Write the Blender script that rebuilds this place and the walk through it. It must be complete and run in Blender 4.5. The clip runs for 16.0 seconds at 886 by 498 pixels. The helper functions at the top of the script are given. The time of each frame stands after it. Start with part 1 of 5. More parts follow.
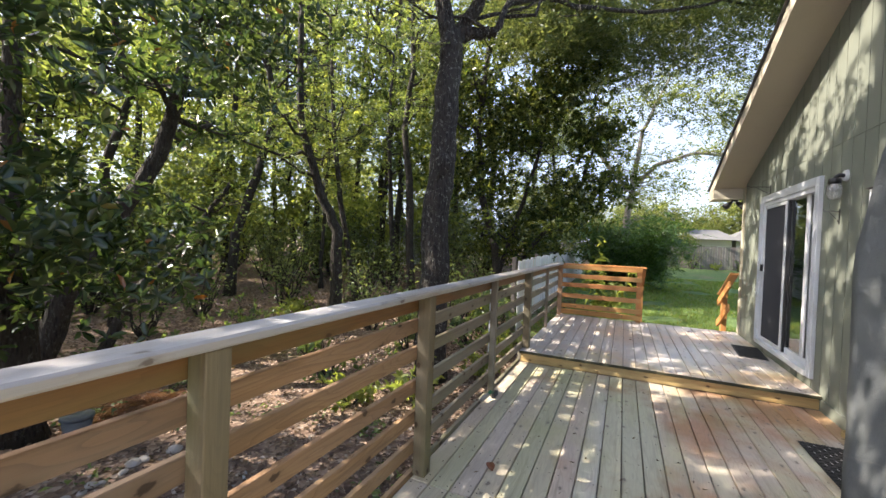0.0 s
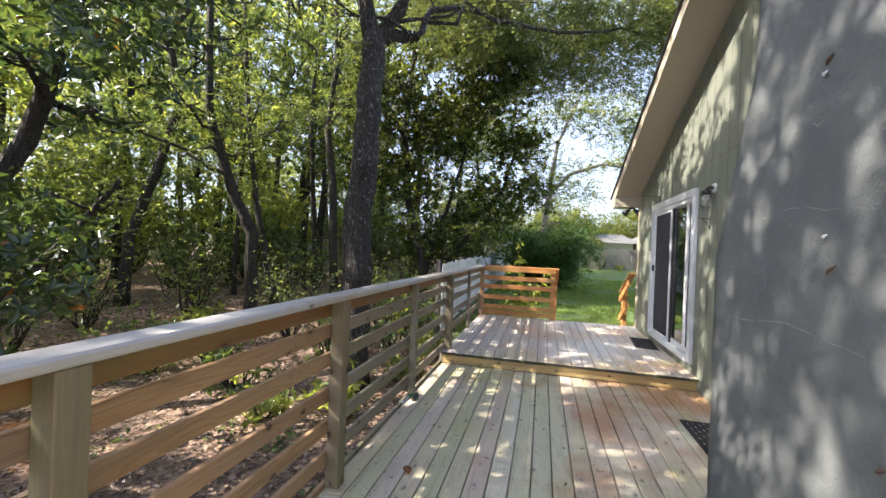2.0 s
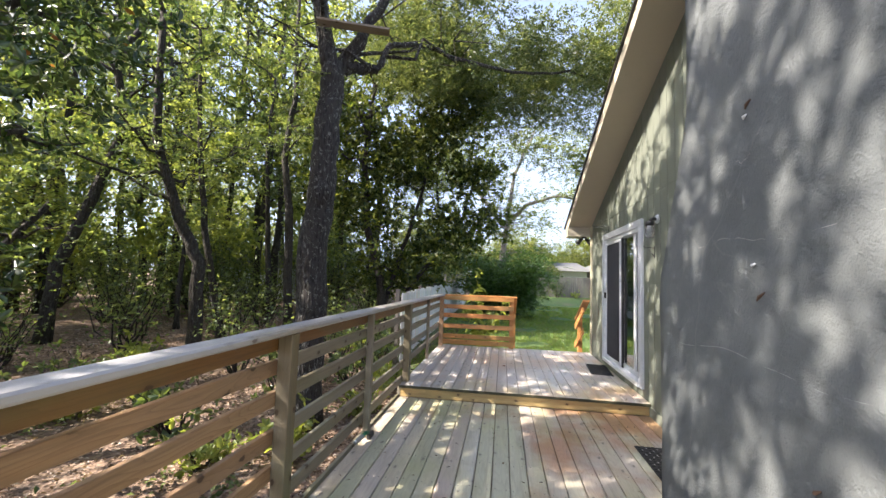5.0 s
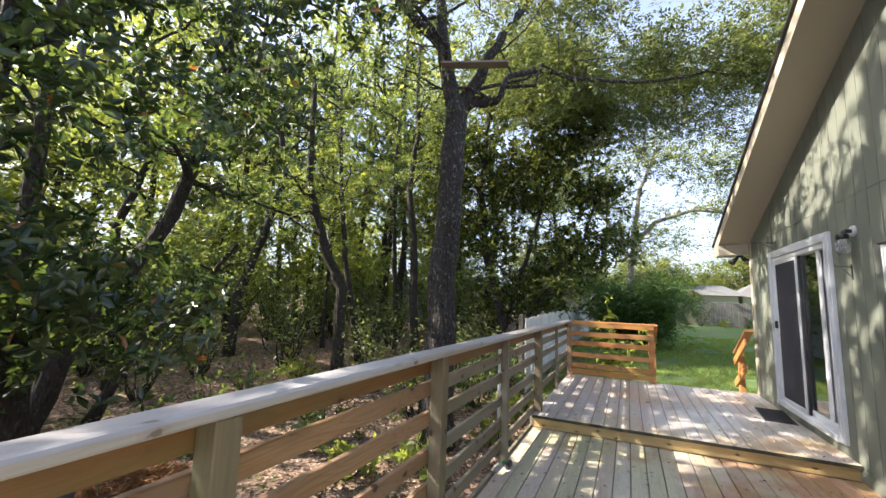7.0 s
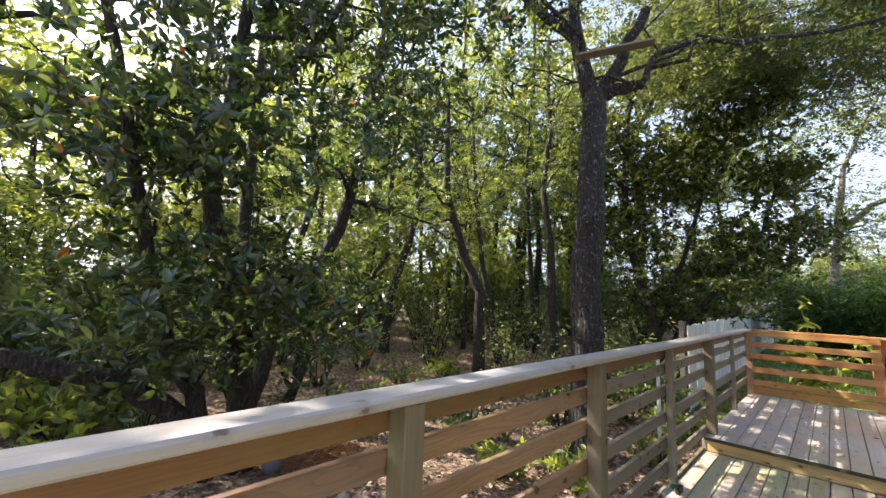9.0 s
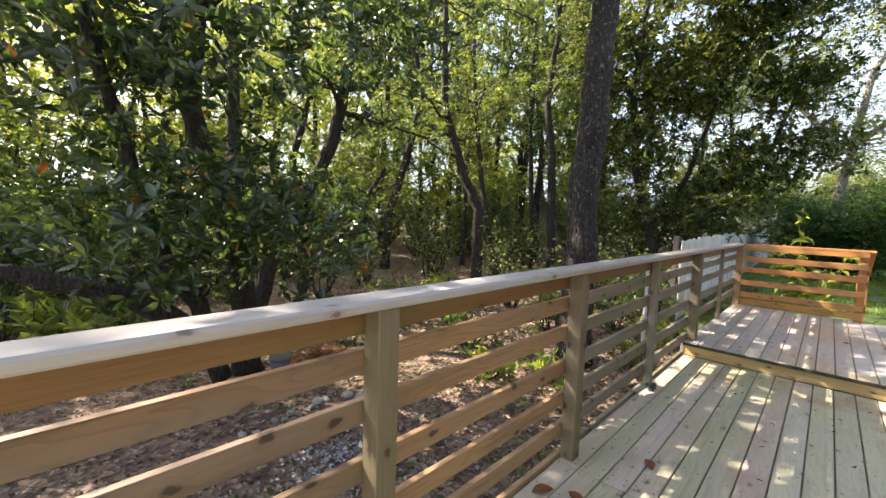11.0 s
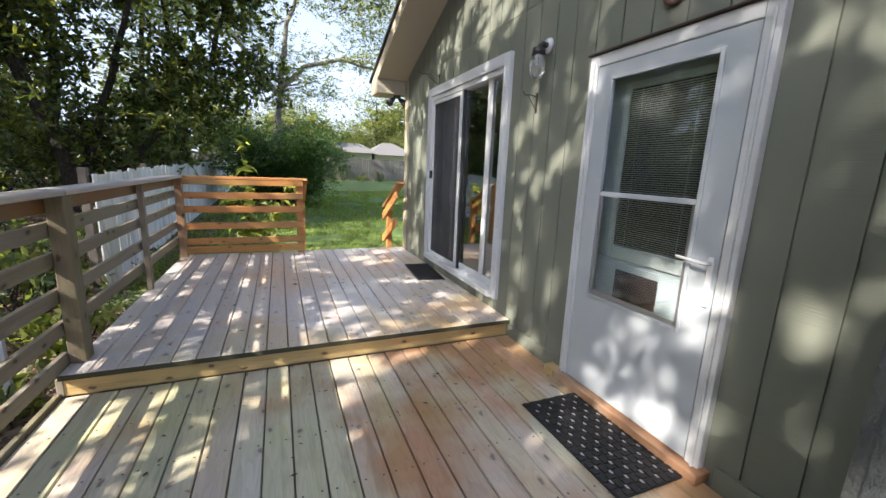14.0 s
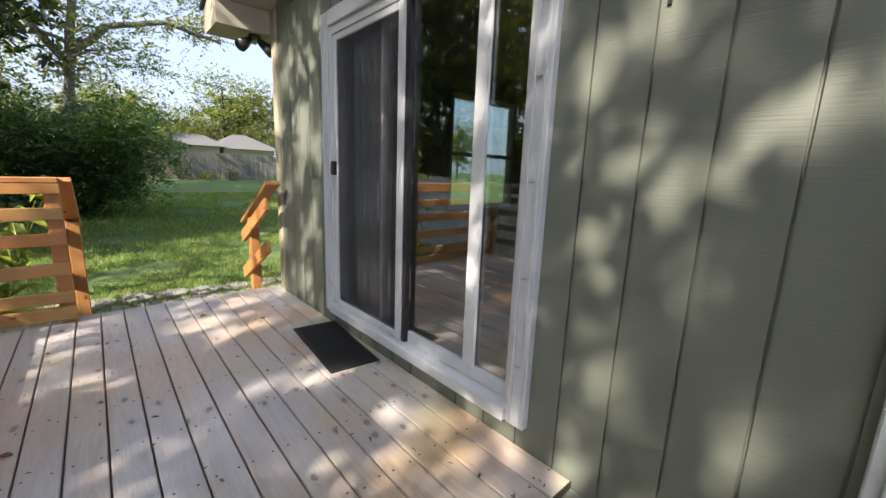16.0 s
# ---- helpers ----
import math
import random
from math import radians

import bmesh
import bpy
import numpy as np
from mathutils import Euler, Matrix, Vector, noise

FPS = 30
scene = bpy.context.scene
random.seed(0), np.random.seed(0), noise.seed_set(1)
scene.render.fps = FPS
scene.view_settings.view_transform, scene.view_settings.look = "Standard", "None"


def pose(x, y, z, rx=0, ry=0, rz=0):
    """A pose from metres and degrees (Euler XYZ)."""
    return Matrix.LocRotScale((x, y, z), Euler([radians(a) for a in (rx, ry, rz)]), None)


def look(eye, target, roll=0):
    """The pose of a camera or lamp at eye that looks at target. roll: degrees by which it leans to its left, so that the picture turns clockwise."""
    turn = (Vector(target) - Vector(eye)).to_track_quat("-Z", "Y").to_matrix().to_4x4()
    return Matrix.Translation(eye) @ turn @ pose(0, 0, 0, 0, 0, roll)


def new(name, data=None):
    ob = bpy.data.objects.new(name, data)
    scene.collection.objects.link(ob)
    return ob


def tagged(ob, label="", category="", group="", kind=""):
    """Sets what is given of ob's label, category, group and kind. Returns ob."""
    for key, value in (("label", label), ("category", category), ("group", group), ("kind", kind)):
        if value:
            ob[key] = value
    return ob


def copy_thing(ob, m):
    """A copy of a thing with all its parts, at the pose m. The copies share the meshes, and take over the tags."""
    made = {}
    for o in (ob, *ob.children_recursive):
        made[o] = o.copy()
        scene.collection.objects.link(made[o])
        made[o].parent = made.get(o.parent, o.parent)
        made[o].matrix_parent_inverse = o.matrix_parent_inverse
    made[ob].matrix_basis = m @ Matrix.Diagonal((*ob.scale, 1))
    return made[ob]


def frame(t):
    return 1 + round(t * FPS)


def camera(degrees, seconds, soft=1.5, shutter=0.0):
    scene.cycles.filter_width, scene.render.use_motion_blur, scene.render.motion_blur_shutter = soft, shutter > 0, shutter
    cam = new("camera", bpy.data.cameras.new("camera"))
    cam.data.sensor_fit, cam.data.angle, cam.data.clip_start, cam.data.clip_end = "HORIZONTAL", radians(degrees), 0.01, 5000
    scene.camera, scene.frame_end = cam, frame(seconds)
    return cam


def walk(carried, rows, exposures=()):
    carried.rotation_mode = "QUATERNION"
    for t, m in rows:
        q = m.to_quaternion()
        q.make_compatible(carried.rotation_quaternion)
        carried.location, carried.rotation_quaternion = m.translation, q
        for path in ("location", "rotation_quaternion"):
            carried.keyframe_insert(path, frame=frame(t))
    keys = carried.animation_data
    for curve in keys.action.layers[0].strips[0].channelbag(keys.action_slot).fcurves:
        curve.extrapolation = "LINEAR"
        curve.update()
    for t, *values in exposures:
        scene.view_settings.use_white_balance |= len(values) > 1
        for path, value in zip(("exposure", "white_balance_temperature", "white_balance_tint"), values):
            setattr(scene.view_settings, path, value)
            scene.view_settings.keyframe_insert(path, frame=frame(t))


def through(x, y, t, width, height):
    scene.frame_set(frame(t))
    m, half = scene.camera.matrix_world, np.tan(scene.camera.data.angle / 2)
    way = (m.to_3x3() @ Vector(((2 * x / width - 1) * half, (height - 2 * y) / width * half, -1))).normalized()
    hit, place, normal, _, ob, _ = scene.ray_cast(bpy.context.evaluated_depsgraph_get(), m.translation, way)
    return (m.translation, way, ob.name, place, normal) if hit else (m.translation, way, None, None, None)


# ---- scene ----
cam = camera(97.09, 16.0)
PATH = [
    (0, (0.197, 0.097, 1.569), (-0.641, 1.912, 1.536), 2.26),
    (0.5, (0.212, 0.093, 1.560), (-0.542, 1.945, 1.546), 2.50),
    (1, (0.233, 0.107, 1.559), (-0.440, 1.990, 1.552), 2.39),
    (1.5, (0.255, 0.125, 1.563), (-0.331, 2.037, 1.560), 2.14),
    (2, (0.271, 0.138, 1.565), (-0.225, 2.076, 1.563), 2.27),
    (2.5, (0.283, 0.145, 1.564), (-0.121, 2.104, 1.567), 2.19),
    (3, (0.294, 0.156, 1.561), (-0.032, 2.130, 1.578), 2.17),
    (3.2, (0.306, 0.166, 1.559), (0.003, 2.142, 1.585), 2.08),
    (3.73, (0.312, 0.173, 1.560), (0.057, 2.156, 1.614), 2.05),
    (4.25, (0.313, 0.178, 1.565), (0.064, 2.160, 1.655), 2.00),
    (4.78, (0.303, 0.178, 1.570), (0.024, 2.154, 1.702), 1.95),
    (5.3, (0.280, 0.171, 1.571), (-0.064, 2.133, 1.748), 1.88),
    (5.5, (0.234, 0.163, 1.565), (-0.141, 2.118, 1.759), 1.83),
    (6, (0.195, 0.142, 1.564), (-0.313, 2.063, 1.787), 1.78),
    (6.5, (0.156, 0.114, 1.567), (-0.518, 1.981, 1.811), 1.92),
    (7, (0.124, 0.088, 1.571), (-0.726, 1.880, 1.828), 2.00),
    (7.5, (0.097, 0.066, 1.569), (-0.925, 1.765, 1.832), 2.04),
    (8, (0.078, 0.040, 1.570), (-1.086, 1.645, 1.837), 2.22),
    (8.5, (0.065, 0.022, 1.567), (-1.224, 1.528, 1.830), 2.16),
    (8.7, (0.067, 0.012, 1.564), (-1.267, 1.479, 1.825), 2.21),
    (9.22, (0.066, -0.013, 1.557), (-1.375, 1.354, 1.789), 2.25),
    (9.75, (0.069, -0.043, 1.542), (-1.441, 1.259, 1.704), 2.24),
    (10.3, (0.076, -0.044, 1.529), (-1.445, 1.255, 1.579), 2.16),
    (10.8, (0.087, 0.022, 1.524), (-1.361, 1.398, 1.425), 2.01),
    (11, (0.104, 0.105, 1.526), (-1.295, 1.525, 1.363), 1.94),
    (11.5, (0.121, 0.318, 1.529), (-1.042, 1.921, 1.247), 1.93),
    (12, (0.119, 0.653, 1.524), (-0.687, 2.451, 1.183), 1.85),
    (12.5, (0.100, 1.065, 1.509), (-0.276, 2.994, 1.136), 1.93),
    (13, (0.109, 1.540, 1.470), (0.161, 3.501, 1.080), 2.00),
    (13.5, (0.151, 2.029, 1.450), (0.595, 3.938, 1.054), 2.18),
    (14, (0.236, 2.520, 1.441), (0.996, 4.328, 1.046), 2.29),
    (14.5, (0.329, 3.033, 1.433), (1.314, 4.728, 1.040), 2.22),
    (15, (0.434, 3.557, 1.410), (1.574, 5.155, 1.028), 2.25),
    (15.5, (0.573, 4.110, 1.398), (1.814, 5.633, 1.018), 2.25),
    (16, (0.742, 4.662, 1.380), (2.047, 6.129, 0.995), 2.15),
]
walk(cam, [(t, look(eye, target, roll)) for t, eye, target, roll in PATH], exposures=[(0, 1.82, 5800, 12), (3, 1.92, 5700, 12), (6, 1.92, 5750, 12), (8.5, 1.75, 5800, 12), (11, 1.98, 6050, 12), (12.5, 1.88, 5850, 12), (14, 1.7, 5650, 12), (15, 1.4, 5700, 12), (16, 1.4, 5750, 12)])
# ---- world, sun, exposure ----
SUN_AZ, SUN_EL = math.atan2(-0.33, -0.88), radians(38.5)   # direction towards the sun
sun_dir = Vector((math.cos(SUN_AZ) * math.cos(SUN_EL), math.sin(SUN_AZ) * math.cos(SUN_EL), math.sin(SUN_EL)))
world = bpy.data.worlds.new("world")
scene.world = world
world.use_nodes = True
wn = world.node_tree
sky = wn.nodes.new("ShaderNodeTexSky")
sky.sky_type, sky.sun_disc = "NISHITA", False
sky.sun_elevation, sky.sun_rotation = SUN_EL, math.pi / 2 - SUN_AZ
sky.air_density, sky.dust_density, sky.ozone_density = 0.75, 3.5, 0.7
wn.nodes["Background"].inputs["Strength"].default_value = 0.13
wtc = wn.nodes.new("ShaderNodeTexCoord")
wxyz = wn.nodes.new("ShaderNodeSeparateXYZ")
wn.links.new(wtc.outputs["Generated"], wxyz.inputs[0])
thin = wn.nodes.new("ShaderNodeMapRange")          # bright summer haze, thinning towards the zenith
thin.inputs["From Min"].default_value, thin.inputs["From Max"].default_value = 0.0, 0.9
thin.inputs["To Min"].default_value, thin.inputs["To Max"].default_value = 0.75, 0.1
wn.links.new(wxyz.outputs["Z"], thin.inputs["Value"])
haze = wn.nodes.new("ShaderNodeMix")
haze.data_type = "RGBA"
haze.inputs[7].default_value = (3.3, 3.4, 3.6, 1)
wn.links.new(thin.outputs[0], haze.inputs[0])
wn.links.new(sky.outputs[0], haze.inputs[6])
wn.links.new(haze.outputs[2], wn.nodes["Background"].inputs["Color"])
sun = new("sun", bpy.data.lights.new("sun", "SUN"))
sun.data.energy, sun.data.angle, sun.data.color = 5.0, radians(0.53), (1.0, 0.84, 0.63)
sun.matrix_basis = look(sun_dir * 40, (0, 0, 0))

# ---- helpers for meshes and parts ----
WORLD = {}


def place(ob, parent=None, m=None):
    m = m or Matrix()
    ob.parent = parent
    ob.matrix_basis = (WORLD[parent].inverted() @ m) if parent else m
    WORLD[ob] = m
    return ob


def thing(name, x, y, z, label="", category="", group="", kind=""):
    return tagged(place(new(name), None, pose(x, y, z)), label, category, group, kind)


def finish(me, material, smooth=False):
    for mm in (material if isinstance(material, (list, tuple)) else [material]):
        me.materials.append(mm)
    if smooth:
        me.polygons.foreach_set("use_smooth", [True] * len(me.polygons))
    me.update()
    return me


def mesh_of(name, bm, material, smooth=False):
    me = bpy.data.meshes.new(name)
    bm.to_mesh(me)
    bm.free()
    return finish(me, material, smooth)


def part(name, bm, material, parent=None, label="", smooth=False, m=None):
    """One mesh object, its vertices in world metres unless m is given."""
    me = mesh_of(name, bm, material, smooth)
    if m is None and parent:
        me.transform(WORLD[parent].inverted())
        ob = place(new(name, me), parent, WORLD[parent].copy())
    else:
        ob = place(new(name, me), parent, m)
    return tagged(ob, label)


def box(x0, x1, y0, y1, z0, z1, bevel=0.0, bm=None):
    bm = bm or bmesh.new()
    got = bmesh.ops.create_cube(bm, size=1.0)
    bmesh.ops.scale(bm, vec=(x1 - x0, y1 - y0, z1 - z0), verts=got["verts"])
    bmesh.ops.translate(bm, vec=((x0 + x1) / 2, (y0 + y1) / 2, (z0 + z1) / 2), verts=got["verts"])
    if bevel:
        edges = list({e for v in got["verts"] for e in v.link_edges})
        bmesh.ops.bevel(bm, geom=edges, offset=bevel, segments=1, affect="EDGES")
    return bm


def prism(points, axis, a, b, bm=None):
    """A polygon extruded along an axis from a to b. points: the other two coordinates in order."""
    bm = bm or bmesh.new()
    put = {"x": lambda u, v, w: (w, u, v), "y": lambda u, v, w: (u, w, v), "z": lambda u, v, w: (u, v, w)}[axis]
    lo = [bm.verts.new(put(u, v, a)) for u, v in points]
    hi = [bm.verts.new(put(u, v, b)) for u, v in points]
    bm.faces.new(lo)
    bm.faces.new(hi)
    for i in range(len(points)):
        j = (i + 1) % len(points)
        bm.faces.new((lo[i], lo[j], hi[j], hi[i]))
    bmesh.ops.recalc_face_normals(bm, faces=bm.faces)
    return bm


def tube(points, radii, sides=8, bm=None, cap=True):
    bm = bm or bmesh.new()
    pts = [Vector(p) for p in points]
    rings, up = [], Vector((0.31, 0.17, 0.93))
    for i, p in enumerate(pts):
        d = (pts[min(i + 1, len(pts) - 1)] - pts[max(i - 1, 0)]).normalized()
        a = d.cross(up if abs(d.dot(up)) < 0.95 else Vector((1, 0, 0))).normalized()
        b = d.cross(a)
        r = radii[i] if isinstance(radii, (list, tuple)) else radii
        rings.append([bm.verts.new(p + r * (math.cos(k * math.tau / sides) * a + math.sin(k * math.tau / sides) * b)) for k in range(sides)])
    for lo, hi in zip(rings, rings[1:]):
        for k in range(sides):
            bm.faces.new((lo[k], lo[(k + 1) % sides], hi[(k + 1) % sides], hi[k]))
    if cap:
        bm.faces.new(rings[0])
        bm.faces.new(rings[-1])
    bmesh.ops.recalc_face_normals(bm, faces=bm.faces)
    return bm


BOARDS = {}


def board(name, w, length, h, material, parent, centre, turn=(0, 0, 0), label="", bevel=0.004):
    """A sawn board, its length along its own y; alike boards share one mesh."""
    key = (round(w, 3), round(length, 3), round(h, 3), material.name, bevel)
    if key not in BOARDS:
        BOARDS[key] = mesh_of(name, box(-w / 2, w / 2, -length / 2, length / 2, -h / 2, h / 2, bevel), material)
    return tagged(place(new(name, BOARDS[key]), parent, pose(*centre, *turn)), label)


# ---- materials ----
def shader(name):
    m = bpy.data.materials.new(name)
    m.use_nodes = True
    return m, m.node_tree, m.node_tree.nodes["Principled BSDF"]


def node(nt, kind, **values):
    n = nt.nodes.new("ShaderNode" + kind)
    for k, v in values.items():
        k = k.replace("_", " ")
        if k in n.inputs:
            if isinstance(v, bpy.types.NodeSocket):
                nt.links.new(v, n.inputs[k])
            else:
                n.inputs[k].default_value = v
    return n


def ramp(nt, fac, stops):
    r = nt.nodes.new("ShaderNodeValToRGB")
    els = r.color_ramp.elements
    full = [(p, (*c, 1) if len(c) == 3 else c) for p, c in stops]
    els[0].position, els[0].color = full[0]
    els[1].position, els[1].color = full[-1]
    for p, c in full[1:-1]:
        els.new(p).color = c
    nt.links.new(fac, r.inputs["Fac"])
    return r.outputs["Color"]


def mix(nt, fac, a, b, how="MIX"):
    n = nt.nodes.new("ShaderNodeMix")
    n.data_type, n.blend_type = "RGBA", how
    for socket, v in ((n.inputs[0], fac), (n.inputs[6], a), (n.inputs[7], b)):
        if isinstance(v, bpy.types.NodeSocket):
            nt.links.new(v, socket)
        else:
            socket.default_value = v if isinstance(v, float) else (*v, 1)
    return n.outputs[2]


def maths(nt, op, a, b=0.5):
    n = nt.nodes.new("ShaderNodeMath")
    n.operation = op
    for socket, v in zip(n.inputs, (a, b)):
        if isinstance(v, bpy.types.NodeSocket):
            nt.links.new(v, socket)
        else:
            socket.default_value = v
    return n.outputs[0]


def coords(nt, scale=(1, 1, 1), shift=False):
    tc = nt.nodes.new("ShaderNodeTexCoord")
    mp = nt.nodes.new("ShaderNodeMapping")
    mp.inputs["Scale"].default_value = scale
    nt.links.new(tc.outputs["Object"], mp.inputs["Vector"])
    if shift:
        oi = nt.nodes.new("ShaderNodeObjectInfo")
        nt.links.new(maths(nt, "MULTIPLY", oi.outputs["Random"], 57.0), mp.inputs["Location"])
    return mp.outputs[0]


def bump(nt, bsdf, height, strength, distance=0.01):
    b = node(nt, "Bump", Strength=strength, Distance=distance, Height=height)
    nt.links.new(b.outputs[0], bsdf.inputs["Normal"])


def wood(name, light, dark, tint, rough=0.65, grey=0.0, knots=True, stain=(0.16, 0.2, 0.09), stained=0.35, faded=(0.36, 0.35, 0.33), knot=(0.05, 0.025, 0.012), knot_size=1.0, tone=0.9, tones=None, figure=0.38, grain=28, fineness=0.35, sun_and_stain=(), knot_share=0.62):
    """Sawn timber with its grain along the board's own y, each board its own tone.
    Blots, (colour, amount, scale, low, high, shift, lean), run across neighbouring boards: stains, and orange sunlight
    put into the colour, more of them towards the house and the step as lean says."""
    m, nt, p = shader(name)
    oi = nt.nodes.new("ShaderNodeObjectInfo")
    g = node(nt, "TexNoise", Vector=coords(nt, (grain, 1.1, grain), True), Scale=1.6, Detail=6.0, Roughness=0.62, Distortion=0.5)
    fine = node(nt, "TexNoise", Vector=coords(nt, (190, 5, 190), True), Scale=1.0, Detail=3.0)
    warp = node(nt, "TexNoise", Vector=coords(nt, (7, 0.9, 7), True), Scale=1.0, Detail=2.0)
    ring = maths(nt, "FRACT", maths(nt, "MULTIPLY", warp.outputs["Fac"], 17.0))
    line = maths(nt, "POWER", ring, 4.0)
    base = ramp(nt, g.outputs["Fac"], [(0.28, dark), (0.5, light), (0.74, tuple(c * 0.8 for c in light))])
    base = mix(nt, maths(nt, "MULTIPLY", line, figure), base, dark)
    stops = tones or [(0.0, tint), (0.25, (1.0, 0.9, 0.78)), (0.45, (0.74, 0.8, 0.56)), (0.6, (1.06, 1.0, 0.94)), (0.8, (0.86, 0.88, 0.8)), (1.0, (0.92, 0.7, 0.55))]
    own = ramp(nt, oi.outputs["Random"], stops)
    base = mix(nt, tone, base, own, "MULTIPLY")
    base = mix(nt, maths(nt, "MULTIPLY", fine.outputs["Fac"], fineness), base, tuple(c * 0.55 for c in light))
    patch = node(nt, "TexNoise", Vector=coords(nt, (3, 0.8, 3), True), Scale=1.3, Detail=3.0)
    cover = ramp(nt, patch.outputs["Fac"], [(0.5, (0, 0, 0)), (0.72, (1, 1, 1))])
    base = mix(nt, maths(nt, "MULTIPLY", cover, stained), base, stain)
    if grey:
        weather = node(nt, "TexNoise", Vector=coords(nt, (9, 0.6, 9), True), Scale=1.0, Detail=5.0)
        base = mix(nt, maths(nt, "MULTIPLY", ramp(nt, weather.outputs["Fac"], [(0.3, (0, 0, 0)), (0.6, (1, 1, 1))]), grey), base, faded)
    for colour, amount, scale, low, high, shift, lean in sun_and_stain:
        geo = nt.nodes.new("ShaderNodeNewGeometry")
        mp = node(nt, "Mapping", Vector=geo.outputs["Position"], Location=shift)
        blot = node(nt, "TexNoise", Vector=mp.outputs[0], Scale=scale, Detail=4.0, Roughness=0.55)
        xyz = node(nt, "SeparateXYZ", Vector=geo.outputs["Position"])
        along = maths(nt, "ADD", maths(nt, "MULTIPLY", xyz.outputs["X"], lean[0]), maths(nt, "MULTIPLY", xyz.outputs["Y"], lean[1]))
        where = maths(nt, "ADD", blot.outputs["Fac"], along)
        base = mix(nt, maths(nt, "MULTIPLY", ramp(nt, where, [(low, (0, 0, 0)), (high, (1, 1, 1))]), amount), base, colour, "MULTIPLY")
    if knots:
        xyz = node(nt, "SeparateXYZ", Vector=coords(nt, (8.0, 4.6, 8.0), True))
        rag = node(nt, "TexNoise", Vector=coords(nt, (40, 30, 40), True), Scale=1.0, Detail=3.0)
        ragged = maths(nt, "MULTIPLY", rag.outputs["Fac"], 0.22)
        flat = node(nt, "CombineXYZ", X=maths(nt, "ADD", maths(nt, "ADD", xyz.outputs["X"], xyz.outputs["Z"]), ragged), Y=maths(nt, "ADD", xyz.outputs["Y"], ragged))
        v = nt.nodes.new("ShaderNodeTexVoronoi")
        v.voronoi_dimensions = "2D"
        v.inputs["Scale"].default_value = 1.0
        nt.links.new(flat.outputs[0], v.inputs["Vector"])
        some = maths(nt, "GREATER_THAN", node(nt, "SeparateXYZ", Vector=v.outputs["Color"]).outputs["X"], knot_share)
        halo = ramp(nt, v.outputs["Distance"], [(0.07 * knot_size, (1, 1, 1)), (0.24 * knot_size, (0, 0, 0))])
        base = mix(nt, maths(nt, "MULTIPLY", maths(nt, "MULTIPLY", halo, 0.4), some), base, tuple(c * 0.45 for c in light))
        spot = ramp(nt, v.outputs["Distance"], [(0.07 * knot_size, (1, 1, 1)), (0.11 * knot_size, (0, 0, 0))])
        base = mix(nt, maths(nt, "MULTIPLY", maths(nt, "MULTIPLY", spot, 0.8), some), base, knot)
    nt.links.new(base, p.inputs["Base Color"])
    nt.links.new(maths(nt, "ADD", maths(nt, "MULTIPLY", g.outputs["Fac"], 0.3), rough - 0.15), p.inputs["Roughness"])
    bump(nt, p, fine.outputs["Fac"], 0.35, 0.004)
    return m


def paint(name, colour, rough=0.5, vary=0.12, scale=6.0, relief=0.12, dirt=(0.2, 0.18, 0.13), dirty=0.15, metal=0.0):
    m, nt, p = shader(name)
    c = coords(nt, (1, 1, 1))
    big = node(nt, "TexNoise", Vector=c, Scale=scale * 0.3, Detail=4.0, Roughness=0.6)
    fine = node(nt, "TexNoise", Vector=c, Scale=scale * 14, Detail=4.0)
    base = mix(nt, maths(nt, "MULTIPLY", big.outputs["Fac"], vary * 2), colour, tuple(x * 0.72 for x in colour))
    spots = ramp(nt, node(nt, "TexNoise", Vector=c, Scale=scale, Detail=6.0, Roughness=0.7).outputs["Fac"], [(0.55, (0, 0, 0)), (0.75, (1, 1, 1))])
    base = mix(nt, maths(nt, "MULTIPLY", spots, dirty), base, dirt)
    nt.links.new(base, p.inputs["Base Color"])
    p.inputs["Roughness"].default_value, p.inputs["Metallic"].default_value = rough, metal
    bump(nt, p, fine.outputs["Fac"], relief, 0.004)
    return m


def leafy(name, dark, light, rough=0.45, through=0.45, old=None, amount=0.06):
    """Leaves: each its own green, with light passing through the blade."""
    m, nt, p = shader(name)
    geo = nt.nodes.new("ShaderNodeNewGeometry")
    rnd = geo.outputs["Random Per Island"]
    stops = [(0.0, dark), (0.6, tuple((a + b) / 2 for a, b in zip(dark, light))), (1.0 - amount, light)]
    if old:
        stops += [(1.0 - amount * 0.9, old), (1.0, tuple(c * 0.6 for c in old))]
    col = ramp(nt, rnd, stops)
    nt.links.new(col, p.inputs["Base Color"])
    p.inputs["Roughness"].default_value = rough
    tr = node(nt, "BsdfTranslucent", Color=mix(nt, 1.0, col, (2.2, 2.02, 0.82), "MULTIPLY"))
    ms = node(nt, "MixShader", Fac=through)
    nt.links.new(p.outputs[0], ms.inputs[1])
    nt.links.new(tr.outputs[0], ms.inputs[2])
    nt.links.new(ms.outputs[0], nt.nodes["Material Output"].inputs["Surface"])
    return m


